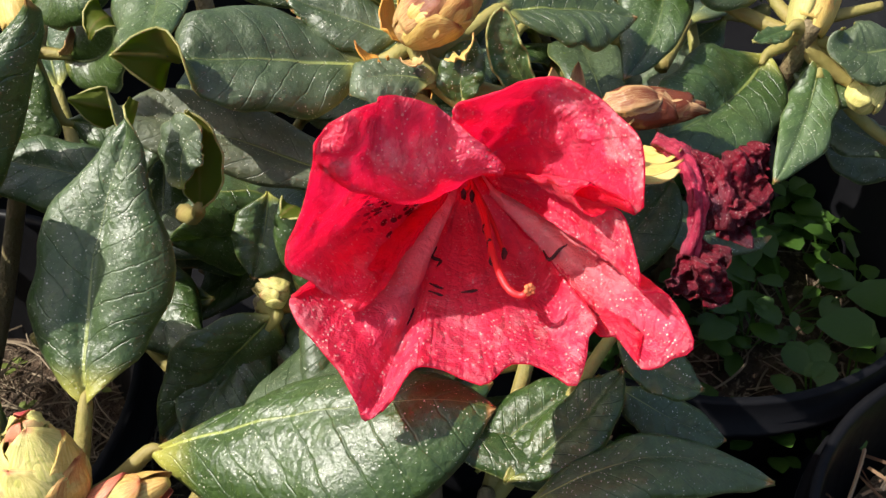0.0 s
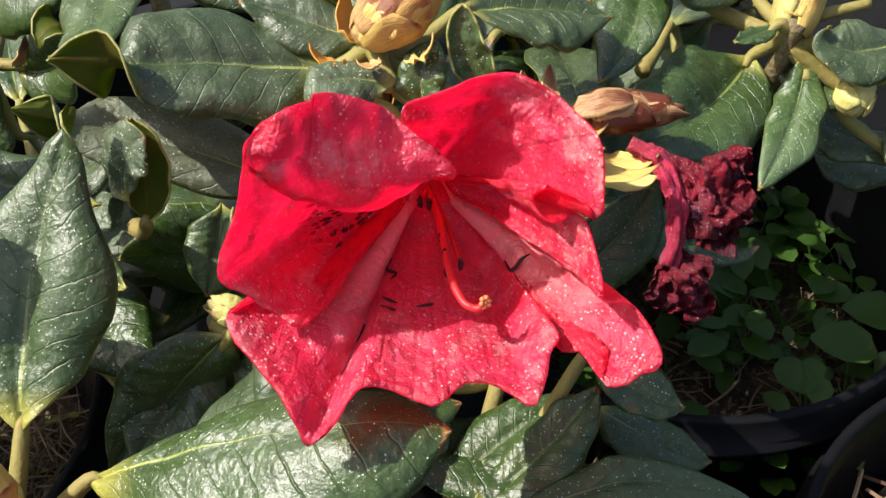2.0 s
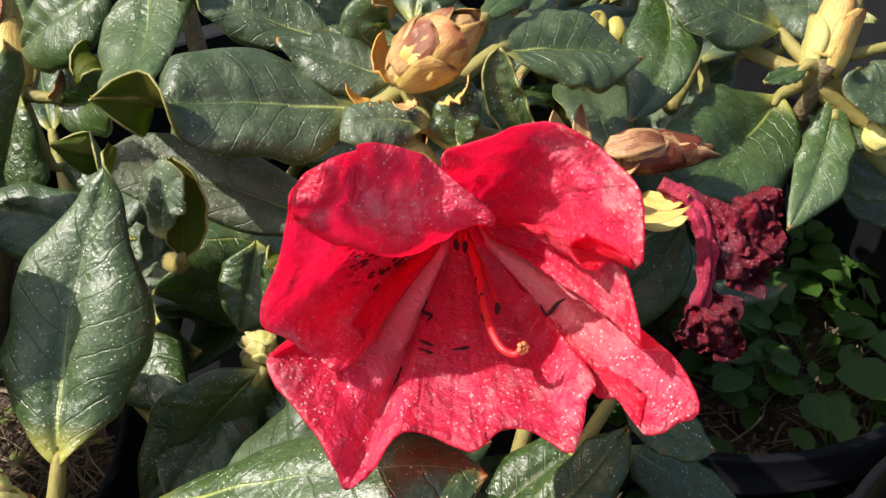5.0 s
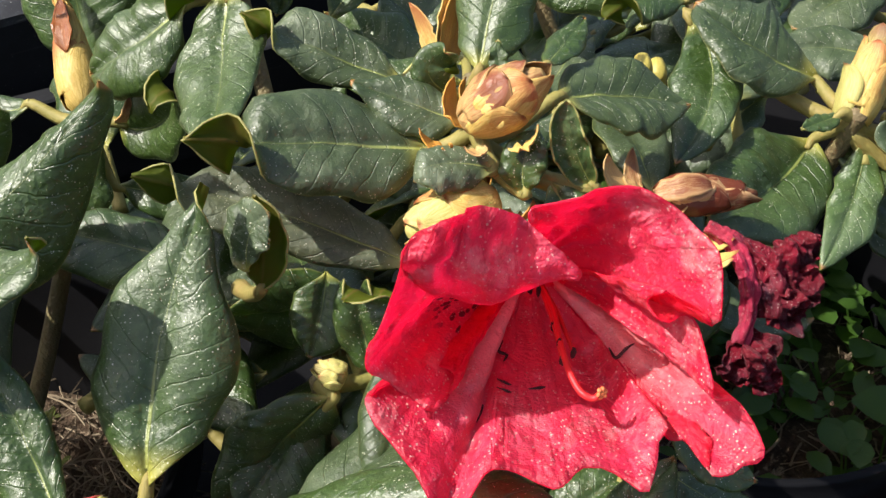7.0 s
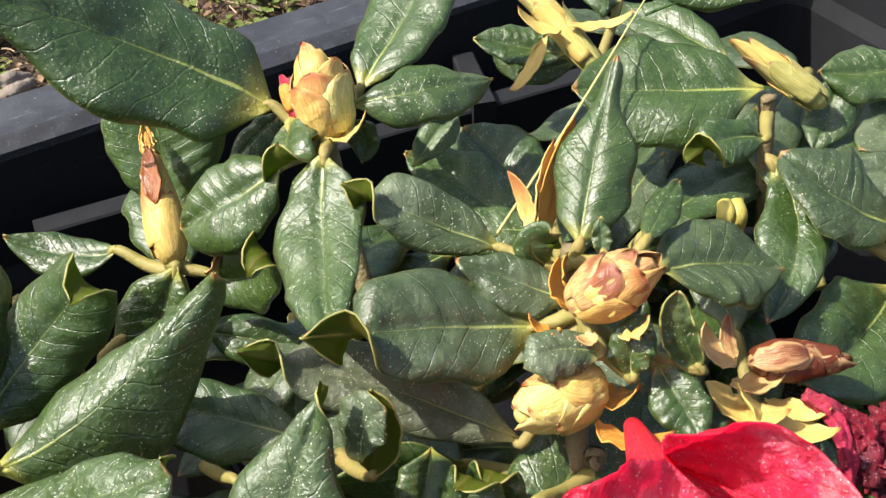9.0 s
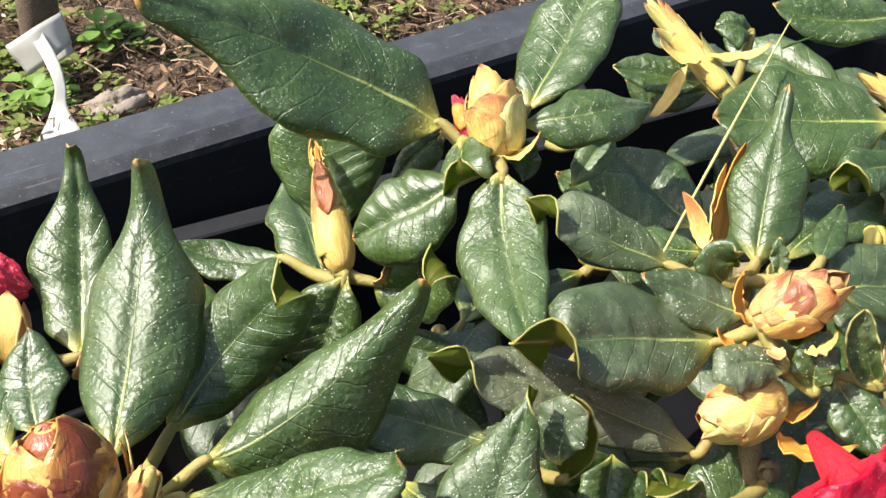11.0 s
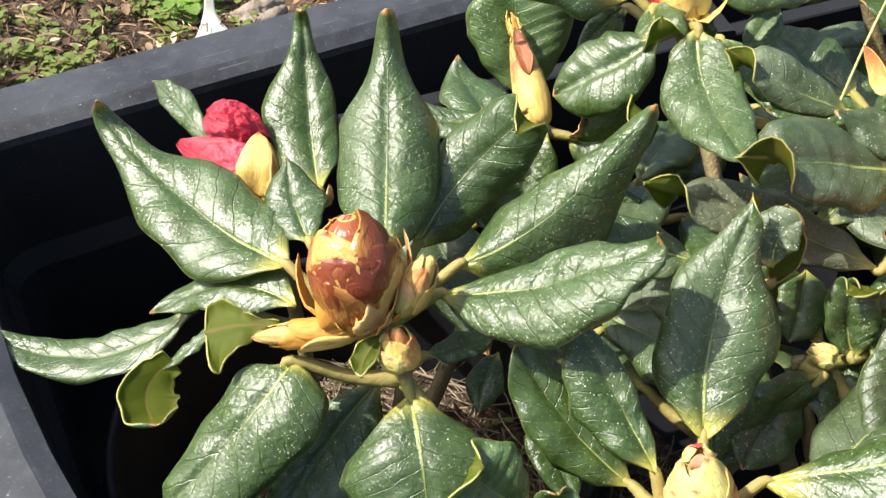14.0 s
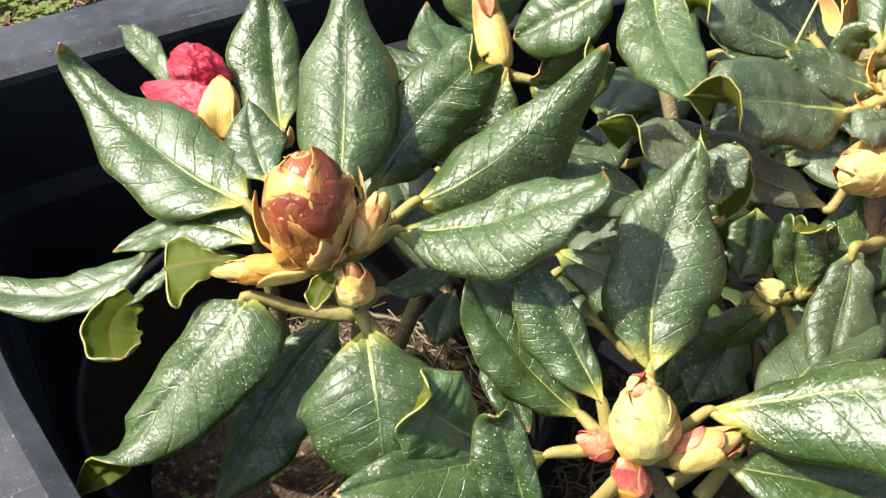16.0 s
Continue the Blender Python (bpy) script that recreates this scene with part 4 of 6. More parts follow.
leaf(plant_c, (0.2121, 0.0274, -0.0052), (0.2025, 0.0480, 0.0023), (0.1911, 0.0705, 0.0077), (0.1915, 0.0432, -0.0013), (0.2157, 0.0545, 0.0088), node=nG, mat=LEAF_YOUNG)
leaf(plant_c, (0.2749, 0.0859, 0.0135), (0.2601, 0.0976, 0.0167), (0.2447, 0.1083, 0.0185), (0.2531, 0.0900, 0.0127), (0.2677, 0.1054, 0.0213), node=nK)
leaf(plant_c, (0.3236, 0.0271, 0.0129), (0.2919, 0.0457, 0.0133), (0.2609, 0.0644, 0.0143), (0.2732, 0.0283, 0.0033), (0.3082, 0.0653, 0.0242), node=None)
leaf(plant_c, (0.3043, 0.0053, 0.0104), (0.2854, 0.0087, 0.0152), (0.2692, 0.0089, 0.0122), (0.2783, -0.0002, 0.0083), (0.2952, 0.0166, 0.0196), node=nK2, turn=150, turn_at=.66)
leaf(plant_c, (0.4190, 0.0212, -0.0039), (0.3967, 0.0308, -0.0073), (0.3766, 0.0436, -0.0066), (0.3878, 0.0202, -0.0148), (0.4077, 0.0401, 0.0001), node=None)
leaf(plant_c, (0.3060, 0.0941, 0.0244), (0.2975, 0.0965, 0.0296), (0.2900, 0.1000, 0.0287), (0.2910, 0.0881, 0.0249), (0.3050, 0.1019, 0.0317), node=nK)
leaf(plant_c, (0.3692, 0.0649, 0.0315), (0.3372, 0.0755, 0.0313), (0.3149, 0.0936, 0.0367), (0.3277, 0.0678, 0.0257), (0.3483, 0.0860, 0.0406), node=None)
leaf(plant_c, (0.2879, 0.0924, 0.0048), (0.2683, 0.1008, 0.0017), (0.2570, 0.1133, 0.0072), (0.2638, 0.0980, -0.0034), (0.2737, 0.1049, 0.0085), node=nK)
leaf(plant_c, (0.3148, -0.0476, 0.0020), (0.2953, -0.0370, 0.0161), (0.2877, -0.0144, 0.0244), (0.2850, -0.0519, 0.0096), (0.3248, -0.0284, 0.0154), node=nR, mat=LEAF_DUSTY)
leaf(plant_c, (0.2907, -0.0095, 0.0159), (0.2794, -0.0358, 0.0070), (0.2490, -0.0542, -0.0020), (0.2868, -0.0439, 0.0078), (0.2706, -0.0235, 0.0078), node=nR, peak=.5)
leaf(plant_c, (0.3073, -0.0587, -0.0126), (0.2834, -0.0660, -0.0179), (0.2476, -0.0722, -0.0125), (0.2808, -0.0871, -0.0230), (0.2804, -0.0490, -0.0050), node=nR, sharp=.55)
leaf(plant_c, (0.3171, -0.0708, -0.0098), (0.3037, -0.0821, -0.0205), (0.2782, -0.0949, -0.0289), (0.3089, -0.0907, -0.0228), (0.2981, -0.0766, -0.0183), node=nR, mat=LEAF_YOUNG)
leaf(plant_c, (0.3088, -0.0658, 0.0014), (0.3003, -0.0648, 0.0005), (0.2918, -0.0645, 0.0005), (0.2980, -0.0689, -0.0002), (0.3022, -0.0616, 0.0016), node=nR, veins=5)
leaf(plant_c, (0.3490, -0.0859, -0.0065), (0.3241, -0.0831, -0.0054), (0.3161, -0.0743, 0.0013), (0.3199, -0.0929, -0.0106), (0.3366, -0.0748, -0.0029), node=nR, mat=LEAF_DUSTY, curl=80)
leaf(plant_c, (0.3530, -0.0918, -0.0246), (0.3411, -0.0956, -0.0352), (0.3262, -0.1096, -0.0424), (0.3495, -0.1026, -0.0371), (0.3358, -0.0920, -0.0350), node=nR)
leaf(plant_b, (0.1481, 0.0809, 0.0393), (0.1117, 0.1015, 0.0652), (0.0616, 0.1190, 0.0953), (0.0863, 0.0882, 0.0569), (0.1334, 0.1107, 0.0717), node=nT, peak=0.4, sharp=0.6, acute=0.6)
leaf(plant_b, (0.1742, 0.0693, 0.0427), (0.2013, 0.0857, 0.0550), (0.2320, 0.1057, 0.0700), (0.1869, 0.1004, 0.0508), (0.2145, 0.0724, 0.0600), node=nT)
leaf(plant_b, (0.1667, 0.0631, 0.0429), (0.1861, 0.0502, 0.0488), (0.2161, 0.0511, 0.0425), (0.1937, 0.0626, 0.0503), (0.1801, 0.0437, 0.0387), node=nT, peak=.55)
leaf(plant_b, (0.1489, 0.0696, 0.0391), (0.1416, 0.0584, 0.0389), (0.1362, 0.0412, 0.0384), (0.1474, 0.0466, 0.0442), (0.1368, 0.0708, 0.0334), node=nT, curl=150, start=.7, hood=20, sharp=.45, skew=15)
leaf(plant_b, (0.1490, 0.0443, 0.0428), (0.1350, 0.0208, 0.0340), (0.1166, -0.0211, 0.0378), (0.1385, -0.0029, 0.0382), (0.1247, 0.0322, 0.0288), node=nT, peak=.5, sharp=.6)
leaf(plant_b, (0.1383, 0.0517, 0.0380), (0.1206, 0.0582, 0.0265), (0.1058, 0.0703, 0.0133), (0.1178, 0.0429, 0.0203), (0.1219, 0.0736, 0.0307), node=nT, sharp=.6)
leaf(plant_b, (0.1713, 0.0727, 0.0291), (0.1736, 0.0668, 0.0245), (0.1692, 0.0614, 0.0196), (0.1779, 0.0617, 0.0249), (0.1672, 0.0679, 0.0249), node=nT)
leaf(plant_b, (0.1555, 0.0917, 0.0269), (0.1443, 0.0928, 0.0215), (0.1313, 0.0910, 0.0122), (0.1476, 0.0862, 0.0168), (0.1405, 0.0965, 0.0231), node=nT)
leaf(plant_a, (0.1117, 0.0954, -0.0055), (0.1140, 0.1075, 0.0157), (0.1169, 0.1173, 0.0380), (0.0980, 0.1252, 0.0244), (0.1371, 0.1000, 0.0246), node=nU, peak=.62, sharp=.5, mat=LEAF_YOUNG)
leaf(plant_a, (0.0879, 0.0893, -0.0024), (0.0734, 0.0996, -0.0050), (0.0559, 0.1152, -0.0009), (0.0705, 0.0905, -0.0082), (0.0760, 0.1082, -0.0025), node=nU)
leaf(plant_a, (0.1091, 0.0622, -0.0021), (0.1187, 0.0493, 0.0011), (0.1250, 0.0321, 0.0288), (0.1160, 0.0598, 0.0101), (0.1211, 0.0342, -0.0020), node=nU, curl=150, start=.84, sharp=.5, skew=-15, hood=20)
leaf(plant_a, (0.1012, 0.0670, 0.0011), (0.0892, 0.0604, -0.0155), (0.0812, 0.0542, -0.0326), (0.1030, 0.0523, -0.0126), (0.0753, 0.0692, -0.0147), node=nU, sharp=.6)
leaf(plant_a, (0.1015, 0.0583, -0.0227), (0.1175, 0.0461, -0.0258), (0.1318, 0.0349, -0.0289), (0.1193, 0.0511, -0.0197), (0.1134, 0.0410, -0.0334), node=nU)
leaf(plant_a, (0.0692, 0.0630, -0.0214), (0.0751, 0.0591, -0.0295), (0.0887, 0.0522, -0.0364), (0.0787, 0.0615, -0.0251), (0.0698, 0.0524, -0.0317), node=nU)
leaf(plant_b, (0.1525, -0.1168, -0.0555), (0.1715, -0.1143, -0.0488), (0.1955, -0.1148, -0.0454), (0.1707, -0.1036, -0.0479), (0.1731, -0.1258, -0.0501), node=None)
leaf(plant_b, (0.1558, -0.1251, -0.0528), (0.1769, -0.1242, -0.0466), (0.1985, -0.1201, -0.0399), (0.1770, -0.1154, -0.0469), (0.1808, -0.1342, -0.0452), node=None)
leaf(plant_b, (0.1532, -0.1341, -0.0524), (0.1880, -0.1437, -0.0444), (0.2153, -0.1633, -0.0547), (0.1923, -0.1374, -0.0450), (0.1818, -0.1547, -0.0465), node=None)
leaf(plant_b, (0.2005, -0.1134, -0.0322), (0.2037, -0.1279, -0.0357), (0.2109, -0.1381, -0.0387), (0.2124, -0.1251, -0.0343), (0.1968, -0.1288, -0.0372), node=nF, wave=.003)
leaf(plant_b, (0.2017, -0.1158, -0.0534), (0.2112, -0.1289, -0.0610), (0.2221, -0.1411, -0.0669), (0.2188, -0.1245, -0.0600), (0.2019, -0.1333, -0.0627), node=None)
leaf(plant_b, (0.1416, -0.1090, -0.0598), (0.1529, -0.1068, -0.0516), (0.1638, -0.1022, -0.0457), (0.1503, -0.1041, -0.0503), (0.1560, -0.1099, -0.0529), node=None, mat=LEAF_YOUNG)
leaf(plant_b, (0.1989, -0.0795, -0.0571), (0.2346, -0.0806, -0.0389), (0.2510, -0.0776, -0.0272), (0.2315, -0.0735, -0.0336), (0.2379, -0.0905, -0.0467), node=None)
leaf(plant_b, (0.2113, -0.0781, -0.0043), (0.2093, -0.0834, -0.0076), (0.2078, -0.0893, -0.0096), (0.2118, -0.0862, -0.0059), (0.2061, -0.0815, -0.0074), node=nF, mat=LEAF_YOUNG)
leaf(plant_b, (0.1199, -0.0560, -0.0286), (0.1058, -0.0633, -0.0365), (0.0897, -0.0703, -0.0437), (0.1161, -0.0728, -0.0399), (0.0986, -0.0541, -0.0332), node=None)
leaf(plant_b, (0.1455, -0.0570, -0.0239), (0.1337, -0.0674, -0.0335), (0.1207, -0.0794, -0.0436), (0.1406, -0.0728, -0.0349), (0.1262, -0.0618, -0.0321), node=None)
leaf(plant_b, (0.0578, -0.0217, -0.0286), (0.0413, -0.0343, -0.0353), (0.0376, -0.0534, -0.0458), (0.0505, -0.0409, -0.0367), (0.0329, -0.0282, -0.0340), node=None)
leaf(plant_b, (0.0381, -0.0040, -0.0238), (0.0293, -0.0098, -0.0277), (0.0237, -0.0160, -0.0333), (0.0353, -0.0139, -0.0284), (0.0237, -0.0067, -0.0277), node=None)
leaf(plant_b, (0.1365, -0.0378, -0.0038), (0.1310, -0.0439, -0.0120), (0.1234, -0.0496, -0.0210), (0.1404, -0.0506, -0.0134), (0.1226, -0.0392, -0.0120), node=None)
leaf(plant_b, (0.1138, -0.0420, 0.0113), (0.1167, -0.0394, 0.0209), (0.1216, -0.0419, 0.0268), (0.1170, -0.0298, 0.0268), (0.1182, -0.0457, 0.0188), node=None, mat=LEAF_DUSTY, sharp=.6, narrow=.1, roll=10, quilt=.0002)
leaf(plant_c, (0.3405, -0.0998, -0.0451), (0.3322, -0.0826, -0.0404), (0.3256, -0.0685, -0.0378), (0.3249, -0.0901, -0.0442), (0.3407, -0.0764, -0.0373), node=nR, mat=LEAF_DUSTY)
leaf(plant_c, (0.3290, -0.0901, -0.0214), (0.3213, -0.0767, -0.0175), (0.3110, -0.0663, -0.0164), (0.3137, -0.0830, -0.0232), (0.3271, -0.0709, -0.0118), node=nR)
leaf(plant_c, (0.2113, 0.0096, 0.0070), (0.1948, 0.0199, 0.0078), (0.1776, 0.0290, 0.0071), (0.1892, 0.0122, 0.0045), (0.2005, 0.0277, 0.0113), node=None)
leaf(plant_b, (0.1843, 0.0531, 0.0168), (0.1965, 0.0572, 0.0235), (0.2061, 0.0607, 0.0279), (0.1907, 0.0613, 0.0243), (0.2000, 0.0501, 0.0229), node=None, mat=LEAF_YOUNG)
leaf(plant_c, (0.3865, -0.0308, -0.0262), (0.3724, -0.0111, -0.0231), (0.3525, -0.0006, -0.0243), (0.3622, -0.0221, -0.0286), (0.3791, -0.0023, -0.0185), node=None, mat=LEAF_DUSTY)
leaf(plant_c, (0.3876, 0.0400, -0.0111), (0.3745, 0.0315, -0.0189), (0.3587, 0.0230, -0.0282), (0.3823, 0.0228, -0.0198), (0.3657, 0.0389, -0.0198), node=None)
leaf(plant_c, (0.3744, -0.0849, -0.0572), (0.3490, -0.0801, -0.0588), (0.3346, -0.0697, -0.0565), (0.3391, -0.0879, -0.0642), (0.3595, -0.0732, -0.0540), node=None, mat=LEAF_DUSTY)
leaf(plant_a, (-0.0196, 0.0269, -0.0016), (-0.0344, 0.0477, -0.0018), (-0.0583, 0.0613, -0.0158), (-0.0421, 0.0415, -0.0055), (-0.0270, 0.0567, 0.0001), node=None, peak=.45)

# ---- buds, bracts and stems ----
def bud_petal(base, tip, wide, puff, face, peak, seed, label):
    """A petal still folded in the bud: a puffed roll with crinkled folds along it."""
    base, tip, face = Vector(base), Vector(tip), Vector(face)
    along = tip - base
    side = along.cross(face).normalized()
    front = side.cross(along).normalized()
    if front.dot(face) < 0:
        front = -front
    grid = []
    for i in range(41):
        s = i / 40
        prof = max(0.03, math.sin(math.pi * (0.06 + 0.92 * s) ** (math.log(0.5) / math.log(peak)))) ** 0.55
        row = []
        for j in range(-28, 29):
            a = j / 28 * 2.1
            n = side * math.sin(a) + front * math.cos(a)
            k = Vector((a * 1.7, s * 2.6, seed))
            fold = 1 - 0.12 * abs(math.sin(a * 2.4 + 2.0 * noise.noise(k) + seed)) ** 0.6
            fold += 0.13 * noise.noise(k * 2.2) + 0.07 * noise.noise(k * 5.0)
            p = base + along * (s + 0.05 * noise.noise(k * 1.5)) + (side * math.sin(a) * wide + front * math.cos(a) * puff) * prof * fold
            row.append([p, n, 0.5 + j / 56, s])
        grid.append(row)
    return part("closed_flower", sheet(grid, 0.0004), [PETAL_PINK, PETAL_PINK, PETAL_PINK], plant_a, label)


bud(plant_a, (-0.0055, 0.0052, 0.0004), (-0.0038, 0.0166, 0.0392), 0.0124, [SCALE_TAN, SCALE_TAN, SCALE_BROWN, SCALE_TAN], 11, "fat brown and yellow flower bud", seed=3, loose=0.0, blunt=1.3, wrinkle=0.9, wide_=1.15)
# its withered tip
for k in range(7):
    a = k * 0.9
    o = Vector((math.cos(a), math.sin(a), 0)) * (0.0015 + 0.0040 * (k % 3) / 2)
    top = Vector((-0.0042, 0.0150, 0.0362)) + o + Vector((0, 0, -0.25 * o.length))
    bract(plant_a, top - Vector((0, 0, 0.003)), top - o * 0.75 + Vector((0, 0.001, 0.0026)), 0.0040, -o, SCALE_RED if k % 3 == 0 else SCALE_BROWN, bow=.2, curl=30)
for b, t, w, m in (((-0.0119, 0.0023, 0.0059), (-0.0135, 0.0190, 0.0202), 0.0085, SCALE_BROWN), ((0.0049, -0.0012, 0.0082), (0.0156, 0.0136, 0.0271), 0.0060, SCALE_DRY), ((-0.0106, -0.0015, 0.0074), (-0.0058, 0.0043, 0.0216), 0.0060, SCALE_YELLOW), ((-0.0066, -0.0029, 0.0067), (0.0078, 0.0034, 0.0210), 0.0080, SCALE_BROWN)):
    bract(plant_a, b, t, w, (0.1, 0.5, 0.6), m, bow=.15, curl=15)
bud(plant_a, (0.0048, 0.0018, 0.0056), (0.0169, 0.0012, 0.0255), 0.0050, [SCALE_YELLOW, SCALE_YELLOW, SCALE_GREEN], 7, "yellow side bud with red tips", "side_bud", seed=4, blunt=0.8)
bud(plant_a, (-0.0085, 0.0040, 0.0033), (-0.0361, 0.0176, 0.0018), 0.0042, [SCALE_YELLOW, SCALE_YELLOW, SCALE_ORANGE], 7, "yellow side bud with red tips", "side_bud", seed=5, loose=.3)
bud(plant_a, (0.0002, -0.0079, -0.0060), (-0.0000, -0.0055, 0.0090), 0.0057, [SCALE_YELLOW, SCALE_YELLOW, SCALE_GREEN], 7, "small yellow side bud", "side_bud", seed=6, blunt=.6)
for b, t, w in (((-0.0083, 0.0037, 0.0050), (-0.0149, 0.0290, 0.0191), 0.0100), ((-0.0039, -0.0008, 0.0059), (-0.0075, 0.0052, 0.0206), 0.0115), ((0.0003, 0.0002, 0.0061), (0.0150, 0.0144, 0.0240), 0.0067), ((-0.0101, 0.0012, 0.0075), (-0.0023, 0.0000, 0.0228), 0.0113), ((-0.0138, 0.0053, 0.0066), (-0.0164, 0.0122, 0.0212), 0.0098)):
    bract(plant_a, b, t, w, (0.0, 0.6, 0.5), SCALE_DRY if w > 0.011 else SCALE_ORANGE, curl=20)
bract(plant_a, (-0.0133, 0.0105, 0.0060), (-0.0186, 0.0290, 0.0186), 0.0142, (0.3, 0.5, 0.6), SCALE_ORANGE, curl=20)
# the closed pink bud behind the rosette
bud_petal((0.0048, 0.1108, 0.0028), (-0.0133, 0.1245, 0.0115), 0.0100, 0.0080, (-0.3628, -0.6613, 0.6565), 0.62, 2, "wrinkled crimson petal of a half open bud")
bud_petal((-0.0040, 0.0950, -0.0030), (-0.0252, 0.1215, 0.0048), 0.0104, 0.0062, (-0.3628, -0.6613, 0.6565), 0.30, 7, "flat crimson petal, rolled to a point")
bract(plant_a, (-0.0093, 0.0869, -0.0032), (-0.0008, 0.1005, 0.0136), 0.0150, (0.35, 0.75, -0.45), SCALE_YELLOW, bow=.16, curl=-12, label="yellow bud scale")
bract(plant_a, (-0.0097, 0.0779, -0.0003), (0.0039, 0.0967, 0.0109), 0.0090, (0.2, 0.9, 0.3), SCALE_YELLOW, bow=.2, curl=15)
bract(plant_a, (0.0078, 0.0664, 0.0008), (0.0129, 0.0694, 0.0067), 0.0043, (0.2, 0.9, 0.3), SCALE_DRY)
# slim bud of the shoot behind
bud(plant_a, (0.1004, 0.0696, 0.0003), (0.1100, 0.1048, 0.0246), 0.0060, [SCALE_YELLOW, SCALE_YELLOW], 7, "slim yellow bud with a browned, torn tip", seed=10, loose=0.0, blunt=0.62, wrinkle=0.7, wide_=1.5)
bract(plant_a, (0.1029, 0.0822, 0.0164), (0.1088, 0.1024, 0.0245), 0.0072, (0.37, 0.66, -0.65), SCALE_RUST, bow=.05, curl=-6, name="scale", label="browned bud scale", roll=75.0)
for k in range(7):
    o = Vector((math.cos(k * 0.9), math.sin(k * 0.9), 0)) * 0.0014
    low, high = Vector((0.1081, 0.1004, 0.0221)), Vector((0.1105, 0.1080, 0.0265))
    bract(plant_a, low + o, high + o * 1.5 + (high - low) * 0.12 * (k % 3), 0.0022, -o, SCALE_ORANGE if k % 2 else SCALE_YELLOW, bow=.05, curl=10, name="scale")
bract(plant_a, (0.1084, 0.0609, -0.0008), (0.1157, 0.0615, 0.0071), 0.0039, (0.2, 0.9, 0.3), SCALE_DRY)
# front shoot
bud(plant_b, (0.0550, -0.0885, -0.0285), (0.0568, -0.0794, -0.0036), 0.0088, [SCALE_GREEN, SCALE_GREEN, SCALE_GREEN, SCALE_YELLOW], 9, "plump yellow-green bud flushed pink", seed=12, loose=.05, blunt=.9, wide_=1.2)
for k in range(5):
    o = Vector((math.cos(k * 1.3), math.sin(k * 1.3), 0)) * 0.0028
    top = Vector((0.0570, -0.0792, -0.0040)) + o
    bract(plant_b, top - Vector((0, 0, 0.005)), top + Vector((0, 0, 0.0025)) - o * 0.3, 0.0050, -o, SCALE_RED if k % 2 else SCALE_GREEN, bow=.15, curl=40)
bud(plant_b, (0.0599, -0.0932, -0.0276), (0.0806, -0.1003, -0.0193), 0.0053, [SCALE_YELLOW, SCALE_RED, SCALE_YELLOW], 6, "pointed yellow side bud with red tips", "side_bud", seed=13, loose=.15)
bud(plant_b, (0.0489, -0.0951, -0.0377), (0.0450, -0.0879, -0.0215), 0.0050, [SCALE_RED, SCALE_RED, SCALE_ORANGE], 6, "small red side bud", "side_bud", seed=14)
bud(plant_b, (0.0479, -0.0817, -0.0274), (0.0381, -0.0752, -0.0222), 0.0040, [SCALE_RED, SCALE_RED], 5, "small red side bud", "side_bud", seed=15)
bud(plant_b, (0.1278, -0.0641, -0.0179), (0.1207, -0.0588, -0.0139), 0.0036, [SCALE_OLIVE, SCALE_GREEN], 6, "small green side bud", "side_bud", seed=16, blunt=.6)
# shoot behind the flower
bud(plant_b, (0.1803, -0.0411, 0.0314), (0.1990, -0.0521, 0.0479), 0.0076, [SCALE_DRY, SCALE_DRY, SCALE_YELLOW, SCALE_YELLOW, SCALE_DRY, SCALE_YELLOW], 11, "papery yellow and tan bud", seed=18, loose=.10, blunt=.95, wrinkle=1.2, wide_=1.1)
bud(plant_b, (0.1836, -0.0520, 0.0099), (0.1540, -0.0522, 0.0126), 0.0083, [SCALE_GREEN, SCALE_GREEN, SCALE_YELLOW, SCALE_GREEN], 10, "round yellow-green bud", seed=19, loose=.12, blunt=.8, wrinkle=1.2, wide_=1.15)
bract(plant_b, (0.1813, -0.0512, 0.0093), (0.1902, -0.0641, 0.0140), 0.0140, (0.3, 0.2, 0.9), SCALE_ORANGE, bow=.3, curl=30)
bract(plant_b, (0.1746, -0.0621, 0.0072), (0.1884, -0.0786, 0.0112), 0.0092, (0.3, 0.2, 0.9), SCALE_ORANGE, bow=.2, curl=10)
bract(plant_b, (0.1774, -0.0443, 0.0077), (0.1883, -0.0450, 0.0161), 0.0097, (0.3, 0.2, 0.9), SCALE_ORANGE, bow=.2)
bract(plant_b, (0.1739, -0.0451, 0.0290), (0.1671, -0.0376, 0.0323), 0.0048, (0.0, 0.3, 0.9), SCALE_ORANGE, bow=.2)
bract(plant_b, (0.1810, -0.0394, 0.0293), (0.1843, -0.0285, 0.0385), 0.0078, (0.5, -0.3, 0.6), SCALE_ORANGE, bow=.2, curl=10)
bract(plant_b, (0.1799, -0.0525, 0.0312), (0.1737, -0.0512, 0.0320), 0.0060, (0.0, 0.3, 0.9), SCALE_DRY, bow=.2)
bract(plant_b, (0.1849, -0.0557, 0.0309), (0.1925, -0.0598, 0.0371), 0.0045, (0.0, 0.3, 0.9), SCALE_YELLOW, bow=.2)
